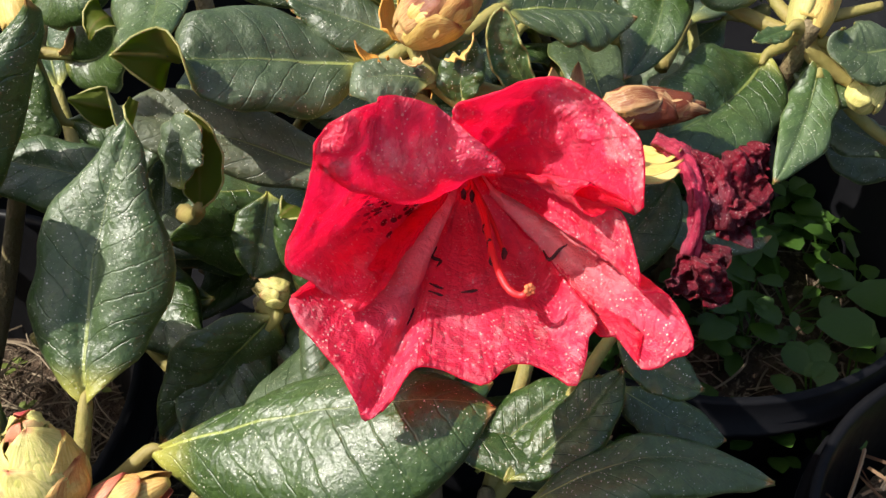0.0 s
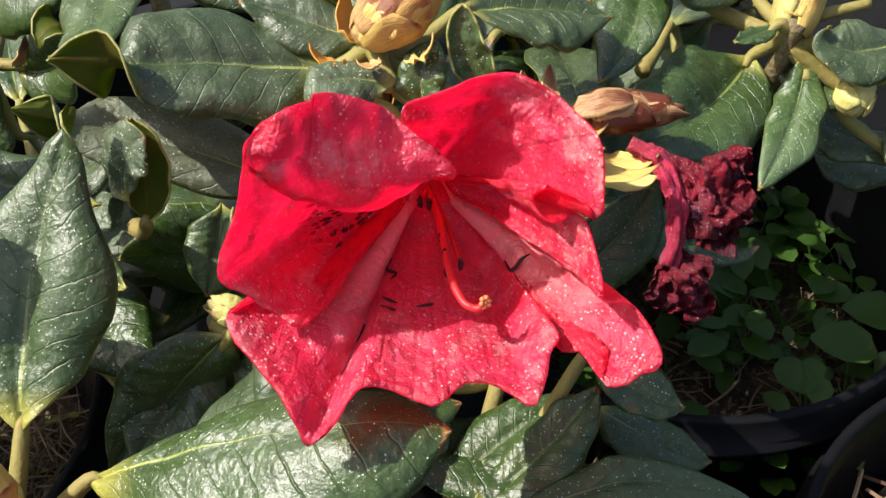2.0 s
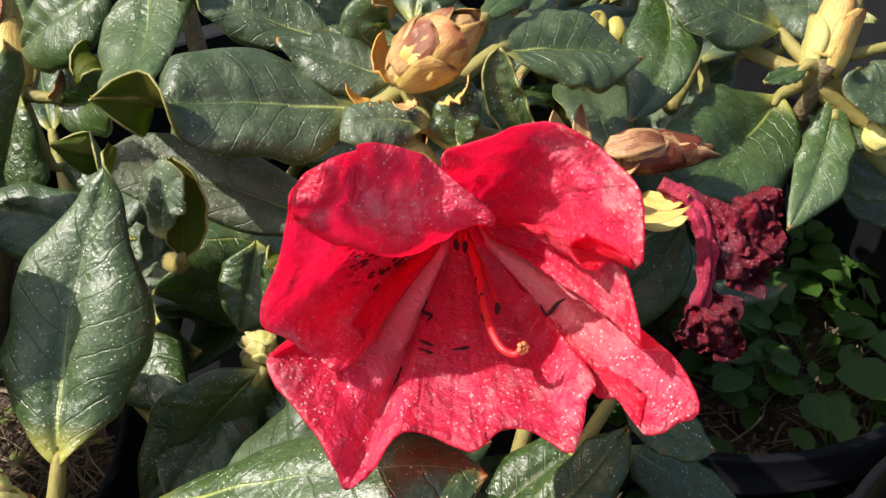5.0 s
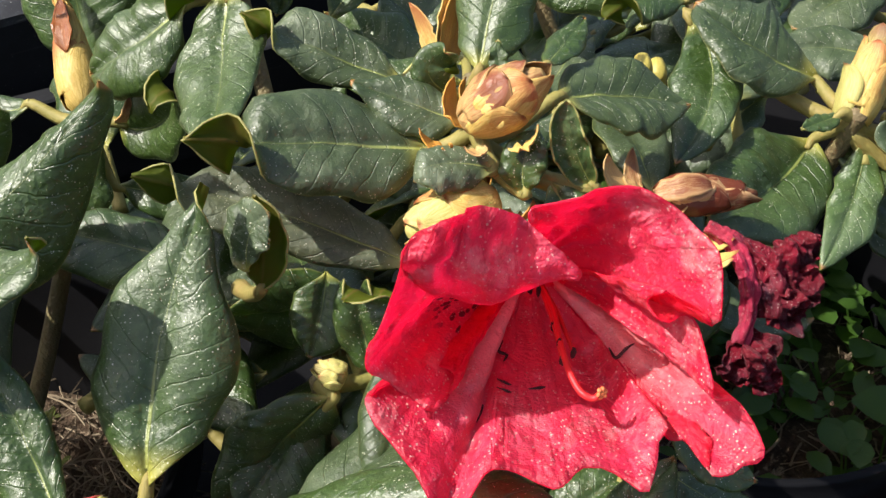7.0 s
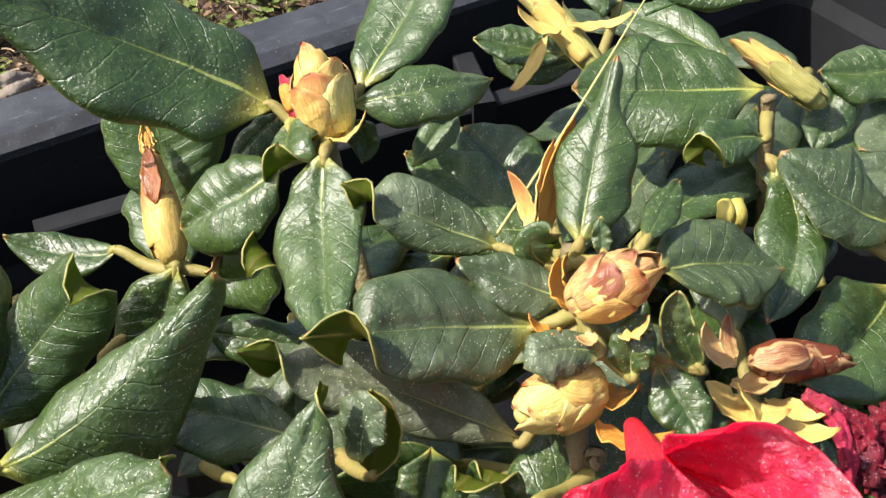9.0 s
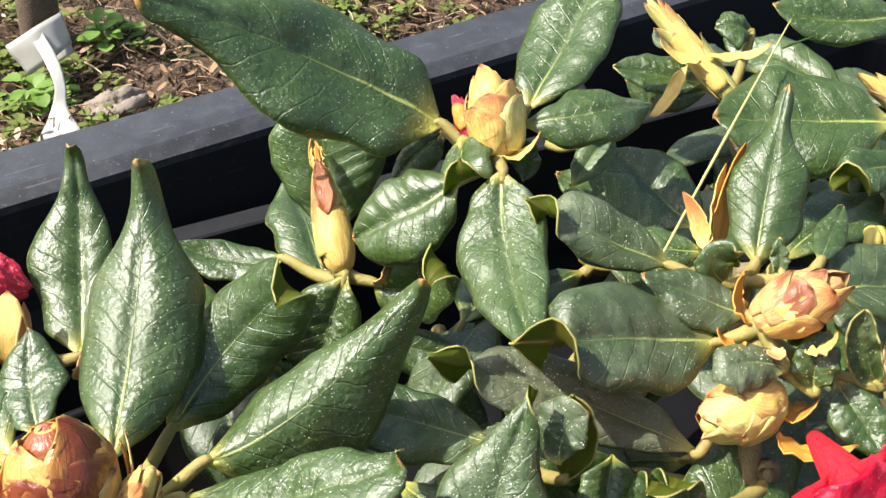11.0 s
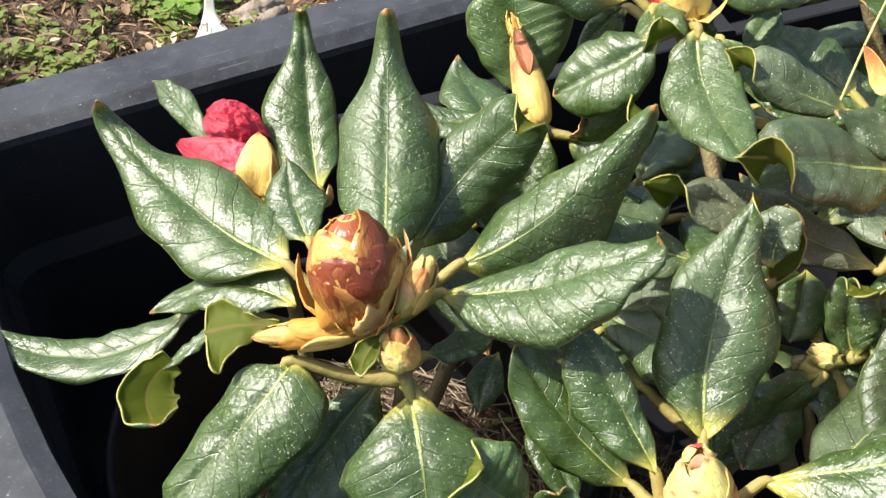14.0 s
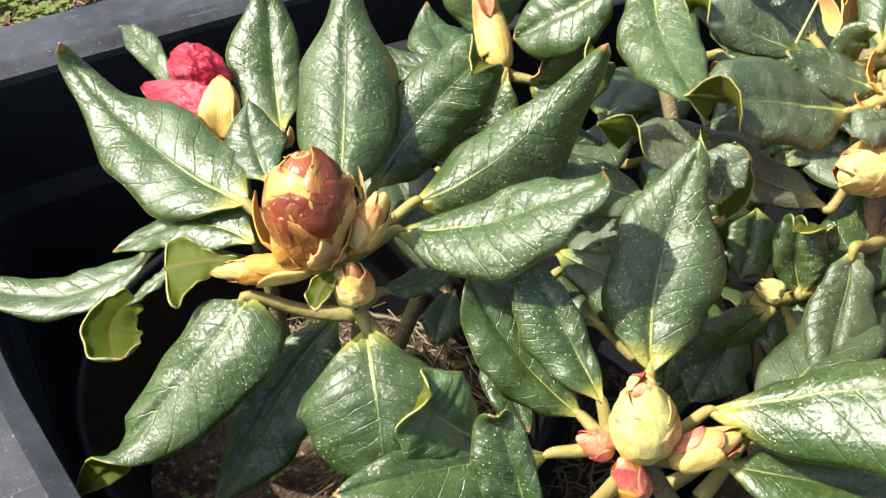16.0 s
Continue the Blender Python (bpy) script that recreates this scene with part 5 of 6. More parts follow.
# orange spear of the far shoot
bract(plant_b, (0.1937, -0.0099, 0.0292), (0.2157, 0.0086, 0.0515), 0.0110, (0.5, 0.2, 0.5), SCALE_ORANGE, bow=.08, curl=8)
bract(plant_b, (0.1918, -0.0099, 0.0312), (0.2069, 0.0067, 0.0475), 0.0085, (0.5, 0.2, 0.5), SCALE_YELLOW, bow=.06, curl=8)
bract(plant_b, (0.1900, -0.0089, 0.0312), (0.1913, 0.0056, 0.0435), 0.0070, (-0.3, 0.4, 0.5), SCALE_YELLOW, bow=.12, curl=10)
bract(plant_b, (0.1866, -0.0342, 0.0251), (0.1899, -0.0235, 0.0333), 0.0060, (0.5, 0.2, 0.5), SCALE_ORANGE, bow=.1)
# top bud
bud(plant_b, (0.1582, 0.0589, 0.0337), (0.1622, 0.0746, 0.0611), 0.0084, [SCALE_YELLOW, SCALE_YELLOW, SCALE_YELLOW, SCALE_GREEN], 10, "plump yellow bud with dry tips", seed=22, loose=.32, blunt=.8)
bud(plant_b, (0.1530, 0.0682, 0.0386), (0.1525, 0.0825, 0.0496), 0.0035, [PETAL_PINK, SCALE_ORANGE, PETAL_PINK], 4, "thin red side bud", "side_bud", seed=23)
bract(plant_b, (0.1547, 0.0565, 0.0400), (0.1680, 0.0486, 0.0473), 0.0067, (0.2, 0.1, 0.9), SCALE_YELLOW, bow=.25, curl=20)
bract(plant_b, (0.1519, 0.0626, 0.0384), (0.1523, 0.0767, 0.0528), 0.0064, (0.4, 0.3, 0.5), SCALE_DRY, bow=.12)
bract(plant_b, (0.1629, 0.0605, 0.0381), (0.1720, 0.0712, 0.0541), 0.0064, (-0.4, 0.3, 0.5), SCALE_DRY, bow=.12)
# dry capsule and bracts beside the flower
seed_case = bud(plant_b, (0.2322, -0.0640, -0.0010), (0.2612, -0.0790, -0.0025), 0.0056, [SCALE_CASE, SCALE_CASE], 5, "dry brown pointed bud case", "seed_case", seed=27, loose=.06, blunt=.66, wide_=1.7, wrinkle=1.6)
bract(plant_b, (0.2295, -0.0660, 0.0022), (0.2466, -0.0739, 0.0047), 0.0090, (0.1, 0.3, -0.9), SCALE_CASE, bow=.10, curl=25)
bract(plant_b, (0.2212, -0.0676, -0.0004), (0.2433, -0.0700, 0.0022), 0.0099, (0.2, 0.2, 0.9), SCALE_DRY, bow=.2)
bract(plant_b, (0.2260, -0.0639, 0.0013), (0.2224, -0.0501, 0.0095), 0.0100, (0.2, 0.0, 0.9), SCALE_DRY, bow=.15)
bract(plant_b, (0.2278, -0.0618, 0.0013), (0.2332, -0.0502, 0.0079), 0.0057, (0.2, 0.0, 0.9), SCALE_DRY, bow=.15)
bract(plant_b, (0.2111, -0.0664, 0.0058), (0.2256, -0.0862, 0.0026), 0.0150, (0.2, 0.2, 0.9), SCALE_YELLOW, bow=.2, curl=15)
bract(plant_b, (0.2169, -0.0715, 0.0071), (0.2350, -0.0972, -0.0010), 0.0111, (0.2, 0.2, 0.9), SCALE_YELLOW, bow=.2, curl=15)
bract(plant_b, (0.2277, -0.0766, -0.0089), (0.2402, -0.0917, -0.0108), 0.0093, (0.1, -0.2, 0.9), SCALE_GREEN, bow=.1)
bract(plant_b, (0.2300, -0.0736, -0.0078), (0.2443, -0.0875, -0.0075), 0.0078, (0.1, -0.2, 0.9), SCALE_YELLOW, bow=.1)
# far right shoot
bud(plant_c, (0.3123, -0.0664, -0.0053), (0.3382, -0.0531, 0.0187), 0.0063, [SCALE_OLIVE, SCALE_OLIVE, SCALE_YELLOW], 10, "long yellow-green bud", seed=28, loose=.4, blunt=.6)
bud(plant_c, (0.3191, -0.0874, -0.0234), (0.3268, -0.0890, -0.0135), 0.0055, [SCALE_GREEN, SCALE_GREEN], 5, "pale green bud", "side_bud", seed=29)
for a, b in (((0.3224, -0.0626, -0.0065), (0.3139, -0.0504, 0.0001)), ((0.3248, -0.0662, -0.0013), (0.3402, -0.0729, 0.0007)), ((0.3233, -0.0647, -0.0079), (0.3137, -0.0758, -0.0157))):
    part("twig", tube(*smooth_path([a, (Vector(a) + Vector(b)) / 2, b], [0.0022, 0.0018, 0.0016]), 8), PETIOLE, plant_c, "yellow leaf stalk")
bud(plant_c, (0.2804, 0.0726, 0.0108), (0.2690, 0.1227, 0.0395), 0.0047, [SCALE_OLIVE, SCALE_OLIVE, SCALE_OLIVE, SCALE_YELLOW], 9, "long green bud with yellow bracts", seed=30, loose=.6, blunt=.6)
bract(plant_c, (0.2704, 0.0854, 0.0257), (0.2576, 0.0997, 0.0326), 0.0068, (0, 0, 1), SCALE_YELLOW, bow=.1)
bract(plant_c, (0.2651, 0.0876, 0.0248), (0.2448, 0.0822, 0.0076), 0.0059, (0, 0, 1), SCALE_YELLOW, bow=.1)
bract(plant_c, (0.2735, 0.0862, 0.0283), (0.2979, 0.0739, 0.0299), 0.0064, (0, 0, 1), SCALE_YELLOW, bow=.1)
part("stem_end", tube(*smooth_path([Vector((0.2695, -0.0129, 0.0026)) - Vector((0, 0, 0.012)), (0.2695, -0.0129, 0.0026), Vector((0.2695, -0.0129, 0.0026)).lerp(Vector((0.2755, -0.0036, 0.0155)), 0.45) - Vector((0, 0, 0.004))], [0.0028, 0.0034, 0.0026], 6), 12), STEM_YELLOW, plant_c, "yellow stem end with old scales")
part("stem_end", tube(*smooth_path([Vector((0.2806, -0.0089, -0.0054)) - Vector((0, 0, 0.012)), (0.2806, -0.0089, -0.0054), Vector((0.2806, -0.0089, -0.0054)).lerp(Vector((0.2872, 0.0013, 0.0079)), 0.45) - Vector((0, 0, 0.004))], [0.0028, 0.0034, 0.0026], 6), 12), STEM_YELLOW, plant_c, "yellow stem end with old scales")
bud(plant_c, (0.3660, 0.0285, -0.0117), (0.3445, 0.0640, 0.0096), 0.0056, [SCALE_OLIVE, SCALE_OLIVE, SCALE_YELLOW], 8, "long yellow-green bud", seed=33, loose=.3, blunt=.6)
part("grass_blade", tube(*smooth_path([(0.1865, 0.0055, 0.0192), (0.2387, 0.0384, 0.0212), (0.3075, 0.0769, 0.0385)], [0.0005, 0.0006, 0.0003]), 5), GRASS_DRY, plant_c, "dry pale grass blade")
part("grass_blade", tube(*smooth_path([(0.3008, 0.0722, 0.0299), (0.3132, 0.0685, 0.0333)], [0.0007, 0.0003]), 5), WEED, plant_c, "thin green grass blade")

# woody stems down to the soil
for plant, foot, top, low in ((plant_a, (0.005, 0.045, -0.156), nM, 0.0042), (plant_a, (0.02, 0.05, -0.156), nU, 0.0040), (plant_a, (0.0, 0.06, -0.156), nP, 0.0036), (plant_a, (0.01, 0.04, -0.156), nM2, 0.0036),
                              (plant_b, (0.105, -0.135, -0.124), nN, 0.0042), (plant_b, (0.125, -0.125, -0.124), nY, 0.0045), (plant_b, (0.125, -0.120, -0.124), nL, 0.0036), (plant_b, (0.13, -0.125, -0.124), nD, 0.0045),
                              (plant_b, (0.13, -0.120, -0.124), nG, 0.0045), (plant_b, (0.12, -0.115, -0.124), nT, 0.0038), (plant_b, (0.12, -0.15, -0.124), nF, 0.0036),
                              (plant_c, (0.30, -0.03, -0.146), nR, 0.0042), (plant_c, (0.31, -0.02, -0.146), nK, 0.0042), (plant_c, (0.32, -0.02, -0.146), nK2, 0.0042)):
    foot, top = Vector(foot), Vector(top)
    mid = foot.lerp(top, 0.5) + Vector((0, 0, -0.012))
    part("stem", tube(*smooth_path([foot, mid, top - Vector((0, 0, 0.006)), top], [low, low * 0.85, low * 0.75, low * 0.7], 6), 9), WOOD if low > 0.0047 else STEM, plant, "yellow-brown young stem")


# ---- lower leaves in the shade of the rosettes ----
rnd = random.Random(77)
# random filler; many are added only to shade the pots and tray floor
for plant, count, x0, x1, y0, y1 in ((plant_a, 7, 0.045, 0.13, 0.0, 0.11), (plant_b, 44, 0.09, 0.26, -0.10, 0.06), (plant_c, 34, 0.21, 0.44, -0.05, 0.12)):
    for k in range(count):
        x, y = rnd.uniform(x0, x1), rnd.uniform(y0, y1)
        z = rnd.uniform(-0.062, -0.022)
        a = rnd.uniform(0, 6.28)
        size, wide = rnd.uniform(0.060, 0.085), rnd.uniform(0.014, 0.018)
        d = Vector((math.cos(a), math.sin(a), rnd.uniform(-0.35, 0.15)))
        o = Vector((math.sin(a), -math.cos(a), rnd.uniform(-0.4, 0.4))).normalized()
        b = Vector((x, y, z))
        bend, fine = rnd.uniform(-20, 70), rnd.uniform(0, 0.6)
        if x > 0.18 and y < -0.05 and x < 0.28:
            continue
        m = b + d * size * 0.5 + Vector((0, 0, 0.006))
        leaf(plant, b, m, b + d * size, m - o * wide, m + o * wide, node=b - d * 0.022 - Vector((0, 0, 0.008)), mat=LEAF if k % 3 else LEAF_DUSTY, curl=bend, acute=fine, rows=24, cols=6)


# ---- the open flower ----
def corolla(plant, throat, ring, lip, lip_from, lip_to, thick=0.00045, rows=36, cols=225):
    """A funnel from the throat to a frilled rim. The rim runs through the lobes' tips and the notches between them, which are given
    as (place, belly): belly above 0 lets the surface hang back behind its straight line. Between the rim's points lip_from and lip_to the lobe
    comes out of the throat to the lip and bends up from there like a hood."""
    throat = Vector(throat)
    pts = [Vector(p) for p, f in ring]
    belly = [f for p, f in ring]
    lip = [Vector(p) for p in lip]
    n = len(pts)
    axis = (sum(pts, Vector()) / n - throat).normalized()

    def curve(a, b, c, d, s):
        return 0.5 * (2 * b + (c - a) * s + (2 * a - 5 * b + 4 * c - d) * s * s + (3 * b - a - 3 * c + d) * s**3)

    grid = []
    for j in range(cols + 1):
        x = j / cols * n
        i, s = int(x) % n, x - int(x)
        rim = curve(pts[i - 1], pts[i], pts[(i + 1) % n], pts[(i + 2) % n], s)
        f = belly[i] * (1 - s) + belly[(i + 1) % n] * s
        out = rim - throat
        side = (out - axis * out.dot(axis)).normalized()
        start = throat + side * 0.0060
        # how much of the hood this column has, and where its lip is
        y = (x - lip_from) / (lip_to - lip_from)
        hood = min(1.0, max(0.0, min(y * 3 + 0.5, (1 - y) * 6 + 0.7)))
        hood = hood * hood * (3 - 2 * hood)
        z = min(0.9999, max(0.0, y)) * (len(lip) - 1)
        k = int(z)
        edge = curve(lip[max(0, k - 1)], lip[k], lip[k + 1], lip[min(len(lip) - 1, k + 2)], z - k)
        middle = ((start + rim) / 2 - axis * f * 0.024).lerp(edge, hood)
        low = 1.0 if x > n * 0.74 and x < n * 0.95 else 0.0
        col = []
        back = 8
        for k in range(-back, rows + 1):
            if k < 0:
                # the narrow tube behind the throat
                deep = -k / back
                col.append([throat - axis * 0.024 * deep + side * (0.0060 - 0.004 * deep), axis, j / cols, 0.0])
                continue
            r = k / rows
            p = bezier(start, middle * 2 - (start + rim) / 2, rim, r)
            calm = 1 - 0.75 * hood
            ruffle = noise.noise(Vector((rim.x * 95, rim.y * 95, rim.z * 95 + r * 2.0))) * 0.0030 * r**2.0
            ruffle += noise.noise(Vector((rim.x * 260, rim.y * 260, rim.z * 260 + r * 4))) * 0.0018 * r**1.5
            ruffle += noise.noise(p * 120) * 0.0018 + noise.noise(p * 260) * 0.0012 * min(1.0, r * 2)
            # soft folds that run out from the throat
            ruffle += calm * noise.noise(Vector((side.x * 9, side.y * 9, side.z * 9 + r * 0.8))) * 0.0040 * math.sin(math.pi * min(1.0, r * 1.1))
            # crumpled where the right lobe was crushed
            crushed = max(0.0, 1 - abs(j / cols - 0.715) / 0.06) * math.sin(math.pi * min(1.0, r)) ** 2
            ruffle += crushed * 0.0100 * noise.noise(p * 150 + Vector((4, 0, 0)))
            ruffle += (abs(noise.noise(p * 95 + Vector((0, 7, 0)))) - 0.25) * 0.0048 * min(1.0, r * 1.6)
            for place, height, wide in ((0.906, 0.0060, 0.020), (0.667, 0.0040, 0.018), (0.865, -0.0030, 0.016), (0.820, 0.0020, 0.012), (0.780, -0.0030, 0.016), (0.625, 0.003, 0.014), (0.580, -0.003, 0.012)):
                ruffle += height * math.exp(-((j / cols - place) / wide) ** 2) * math.sin(math.pi * min(1.0, 0.15 + r))
            # the low lobes turn their margins down
            ruffle -= low * 0.0018 * max(0.0, (r - 0.88) / 0.12) ** 2
            p = p + axis * ruffle
            col.append([p, axis, j / cols, r])
        grid.append(col)
    rows_ = [[grid[j][k] for j in range(cols + 1)] for k in range(rows + 9)]
    rows = rows + 8
    for k in range(rows + 1):
        for j in range(cols + 1):
            du = rows_[k][min(j + 1, cols)][0] - rows_[k][max(j - 1, 0)][0]
            dv = rows_[min(k + 1, rows)][j][0] - rows_[max(k - 1, 0)][j][0]
            m = dv.cross(du)
            if m.length > 1e-10:
                rows_[k][j][1] = m.normalized()
    facing = sum(c[1].dot(axis) for row in rows_[8:] for c in row)
    if facing < 0:
        for row in rows_:
            for c in row:
                c[1] = -c[1]
    return part("flower", sheet(rows_, thick), [PETAL, PETAL_BACK, PETAL_BACK], plant, "open crimson funnel-shaped flower with frilled lobes")


def snap(ob, p, lift=0.0003):
    """The point of a part's surface nearest to p, a little above it."""
    best = min((v for v in ob.data.vertices if v.index < 45 * 226), key=lambda v: (v.co - p).length_squared)
    return best.co + best.normal * lift


throat = (0.1706, -0.0889, 0.0195)
# lobes of the rim: places and bellies of tips and notches
left_lobe = [((0.1361, -0.1068, 0.0225), -0.2), ((0.1278, -0.1150, 0.0232), 0.1), ((0.1233, -0.1128, 0.0257), 0.2), ((0.1166, -0.1078, 0.0338), 0.4), ((0.1167, -0.1061, 0.0399), 0.35), ((0.1212, -0.1069, 0.0486), 0.15)]
upper_left_lobe = [((0.1250, -0.1063, 0.0574), 0), ((0.1271, -0.1060, 0.0628), 0), ((0.1328, -0.1068, 0.0661), 0), ((0.1393, -0.1070, 0.0661), 0), ((0.1407, -0.1065, 0.0667), 0), ((0.1481, -0.1079, 0.0630), 0), ((0.1540, -0.1093, 0.0570), 0), ((0.1621, -0.1153, 0.0466), -0.1)]
upper_right_lobe = [((0.1638, -0.1073, 0.0387), -0.5), ((0.1605, -0.0988, 0.0484), -0.2), ((0.1643, -0.1011, 0.0530), -0.1), ((0.1767, -0.1108, 0.0588), 0), ((0.1807, -0.1180, 0.0582), 0), ((0.1822, -0.1259, 0.0562), 0), ((0.1819, -0.1342, 0.0535), 0), ((0.1770, -0.1402, 0.0435), 0.1), ((0.1769, -0.1353, 0.0450), 0.1), ((0.1748, -0.1282, 0.0436), 0)]
right_lobe = [((0.1751, -0.1217, 0.0364), 0.1), ((0.1752, -0.1285, 0.0346), 0.3), ((0.1793, -0.1335, 0.0361), 0.3), ((0.1776, -0.1408, 0.0305), 0.3), ((0.1758, -0.1440, 0.0264), 0.3), ((0.1807, -0.1483, 0.0238), 0.3), ((0.1796, -0.1579, 0.0179), 0.2), ((0.1694, -0.1548, 0.0147), 0.2), ((0.1764, -0.1458, 0.0146), 0.2)]
lower_right_lobe = [((0.1693, -0.1411, 0.0133), 0.3), ((0.1672, -0.1428, 0.0187), 0.4), ((0.1565, -0.1500, 0.0144), 0.45), ((0.1493, -0.1404, 0.0161), 0.45), ((0.1386, -0.1417, 0.0167), 0.45)]
lower_left_lobe = [((0.1330, -0.1337, 0.0179), 0.45), ((0.1278, -0.1321, 0.0193), 0.4), ((0.1146, -0.1364, 0.0132), 0.15), ((0.1157, -0.1289, 0.0195), 0.2), ((0.1128, -0.1109, 0.0264), 0.3), ((0.1172, -0.1066, 0.0263), 0.3), ((0.1270, -0.1024, 0.0227), 0.2)]
lip = [(0.1291, -0.1029, 0.0518), (0.1333, -0.1019, 0.0448), (0.1381, -0.1032, 0.0397), (0.1440, -0.1065, 0.0379), (0.1527, -0.1093, 0.0398), (0.1614, -0.1128, 0.0433)]
flower = corolla(plant_b, throat, left_lobe + upper_left_lobe + upper_right_lobe + right_lobe + lower_right_lobe + lower_left_lobe, lip, 6.0, 13.3)
pts, rad = smooth_path([throat, (0.1649, -0.1038, 0.0232), (0.1596, -0.1142, 0.0237), (0.1564, -0.1220, 0.0234), (0.1556, -0.1271, 0.0227), (0.1569, -0.1297, 0.0225), (0.1583, -0.1302, 0.0236)], [0.0005, 0.0006, 0.0007, 0.0008, 0.0008, 0.0008, 0.0008], 7)
part("style", tube(pts, rad, 10), STYLE, flower, "curved orange-red style")
bm = bmesh.new()
end = Vector((0.1584, -0.1305, 0.0241))
for k in range(7):
    a = k * math.pi / 3
    blob(bm, end + (Vector((math.cos(a) * 0.0009, math.sin(a) * 0.0004, math.sin(a) * 0.0008)) if k < 6 else Vector()), 0.00065, rough=0.4, seed=k, sub=1)
part("stigma", bm, STIGMA, flower, "knobbly orange stigma")
for k, end in enumerate(((0.1625, -0.1076, 0.0219), (0.1597, -0.1135, 0.0229), (0.1577, -0.1175, 0.0224), (0.1619, -0.1161, 0.0210), (0.1666, -0.0959, 0.0211), (0.1653, -0.0943, 0.0211))):
    e = Vector(end)
    part("filament", tube(*smooth_path([throat, Vector(throat).lerp(e, 0.55) + Vector((0, -0.001, 0.001)), e], [0.0006, 0.0006, 0.0005], 6), 7), STYLE, flower, "thin red stamen")
    bm = bmesh.new()
    blob(bm, e, 0.0009, (0.7, 0.7, 2.0), 0.5, k, 2)
    part("anther", bm, DARK, flower, "dark shrivelled anther")
# shreds of fallen anthers on the lower lobes
for places in (
        ((0.1543, -0.0998, 0.0139), (0.1524, -0.1012, 0.0135), (0.1531, -0.1032, 0.0132), (0.1509, -0.1040, 0.0129)),
        ((0.1467, -0.1078, 0.0120), (0.1475, -0.1093, 0.0118), (0.1483, -0.1102, 0.0118)),
        ((0.1451, -0.1112, 0.0114), (0.1464, -0.1117, 0.0114), (0.1470, -0.1130, 0.0113)),
        ((0.1398, -0.1111, 0.0111), (0.1384, -0.1125, 0.0109), (0.1378, -0.1140, 0.0106), (0.1363, -0.1153, 0.0104)),
        ((0.1707, -0.1145, 0.0175), (0.1721, -0.1172, 0.0172), (0.1743, -0.1184, 0.0171), (0.1772, -0.1195, 0.0172)),
        ((0.1526, -0.1139, 0.0115), (0.1542, -0.1144, 0.0115), (0.1548, -0.1161, 0.0113)),
        ):
    cells = [snap(flower, Vector(p), 0.0002) for p in places]
    part("debris", tube(*smooth_path(cells, [0.00015] + [0.00042] * (len(cells) - 2) + [0.00015], 4), 5), DARK, flower, "dark fallen anther shred")

# the withered flower beside it
def rag(middle, across, along, seed, folds=2.6, depth=0.0030, n=34):
    """A crumpled dry petal about a middle: pleated across, creased, with a torn margin."""
    middle, across, along = Vector(middle), Vector(across), Vector(along)
    up = across.cross(along).normalized()
    grid = []
    for i in range(n + 1):
        y = 2 * i / n - 1
        row = []
        for j in range(n + 1):
            x = 2 * j / n - 1
            torn = 1 + 0.30 * noise.noise(Vector((x * 2.2, y * 2.2, seed * 7.0)))
            fold = abs(((x + 0.25 * y + 0.3 * noise.noise(Vector((x, y, seed)))) * folds * 0.5) % 1.0 - 0.5) * 2 - 0.5
            p = middle + across * x * torn * math.sqrt(max(0.05, 1 - 0.45 * y * y)) + along * y * torn * math.sqrt(max(0.05, 1 - 0.45 * x * x))
            p += up * depth * (fold * 1.3 + 2.6 * noise.noise(p * 120 + Vector((seed, 0, 0))) + 0.8 * noise.noise(p * 330) + 0.5 * noise.noise(p * 800))
            row.append([p, up, 0.5 + 0.5 * x, 0.5 + 0.5 * y])
        grid.append(row)
    return sheet(grid, 0.0004)


def limp_tube(points, radii, seed):
    """A collapsed flower tube: flattened, grooved along and crinkled."""
    pts, rad = smooth_path(points, radii, 9)
    n = 28
    bm = tube(pts, rad, n)
    bm.verts.ensure_lookup_table()
    for i, p in enumerate(pts):
        for k in range(n):
            v = bm.verts[i * n + k]
            a = 2 * math.pi * k / n
            groove = 0.62 + 0.42 * abs(math.sin(2.5 * a + i * 0.06 + seed)) + 0.5 * noise.noise(Vector((a * 1.5, i * 0.25, seed * 5.0)))
            flat = 0.55 + 0.45 * abs(math.cos(a + seed))
            v.co = p + (v.co - p) * groove * flat + Vector((1, 1, 1)) * 0.0006 * noise.noise(v.co * 500)
    return bm


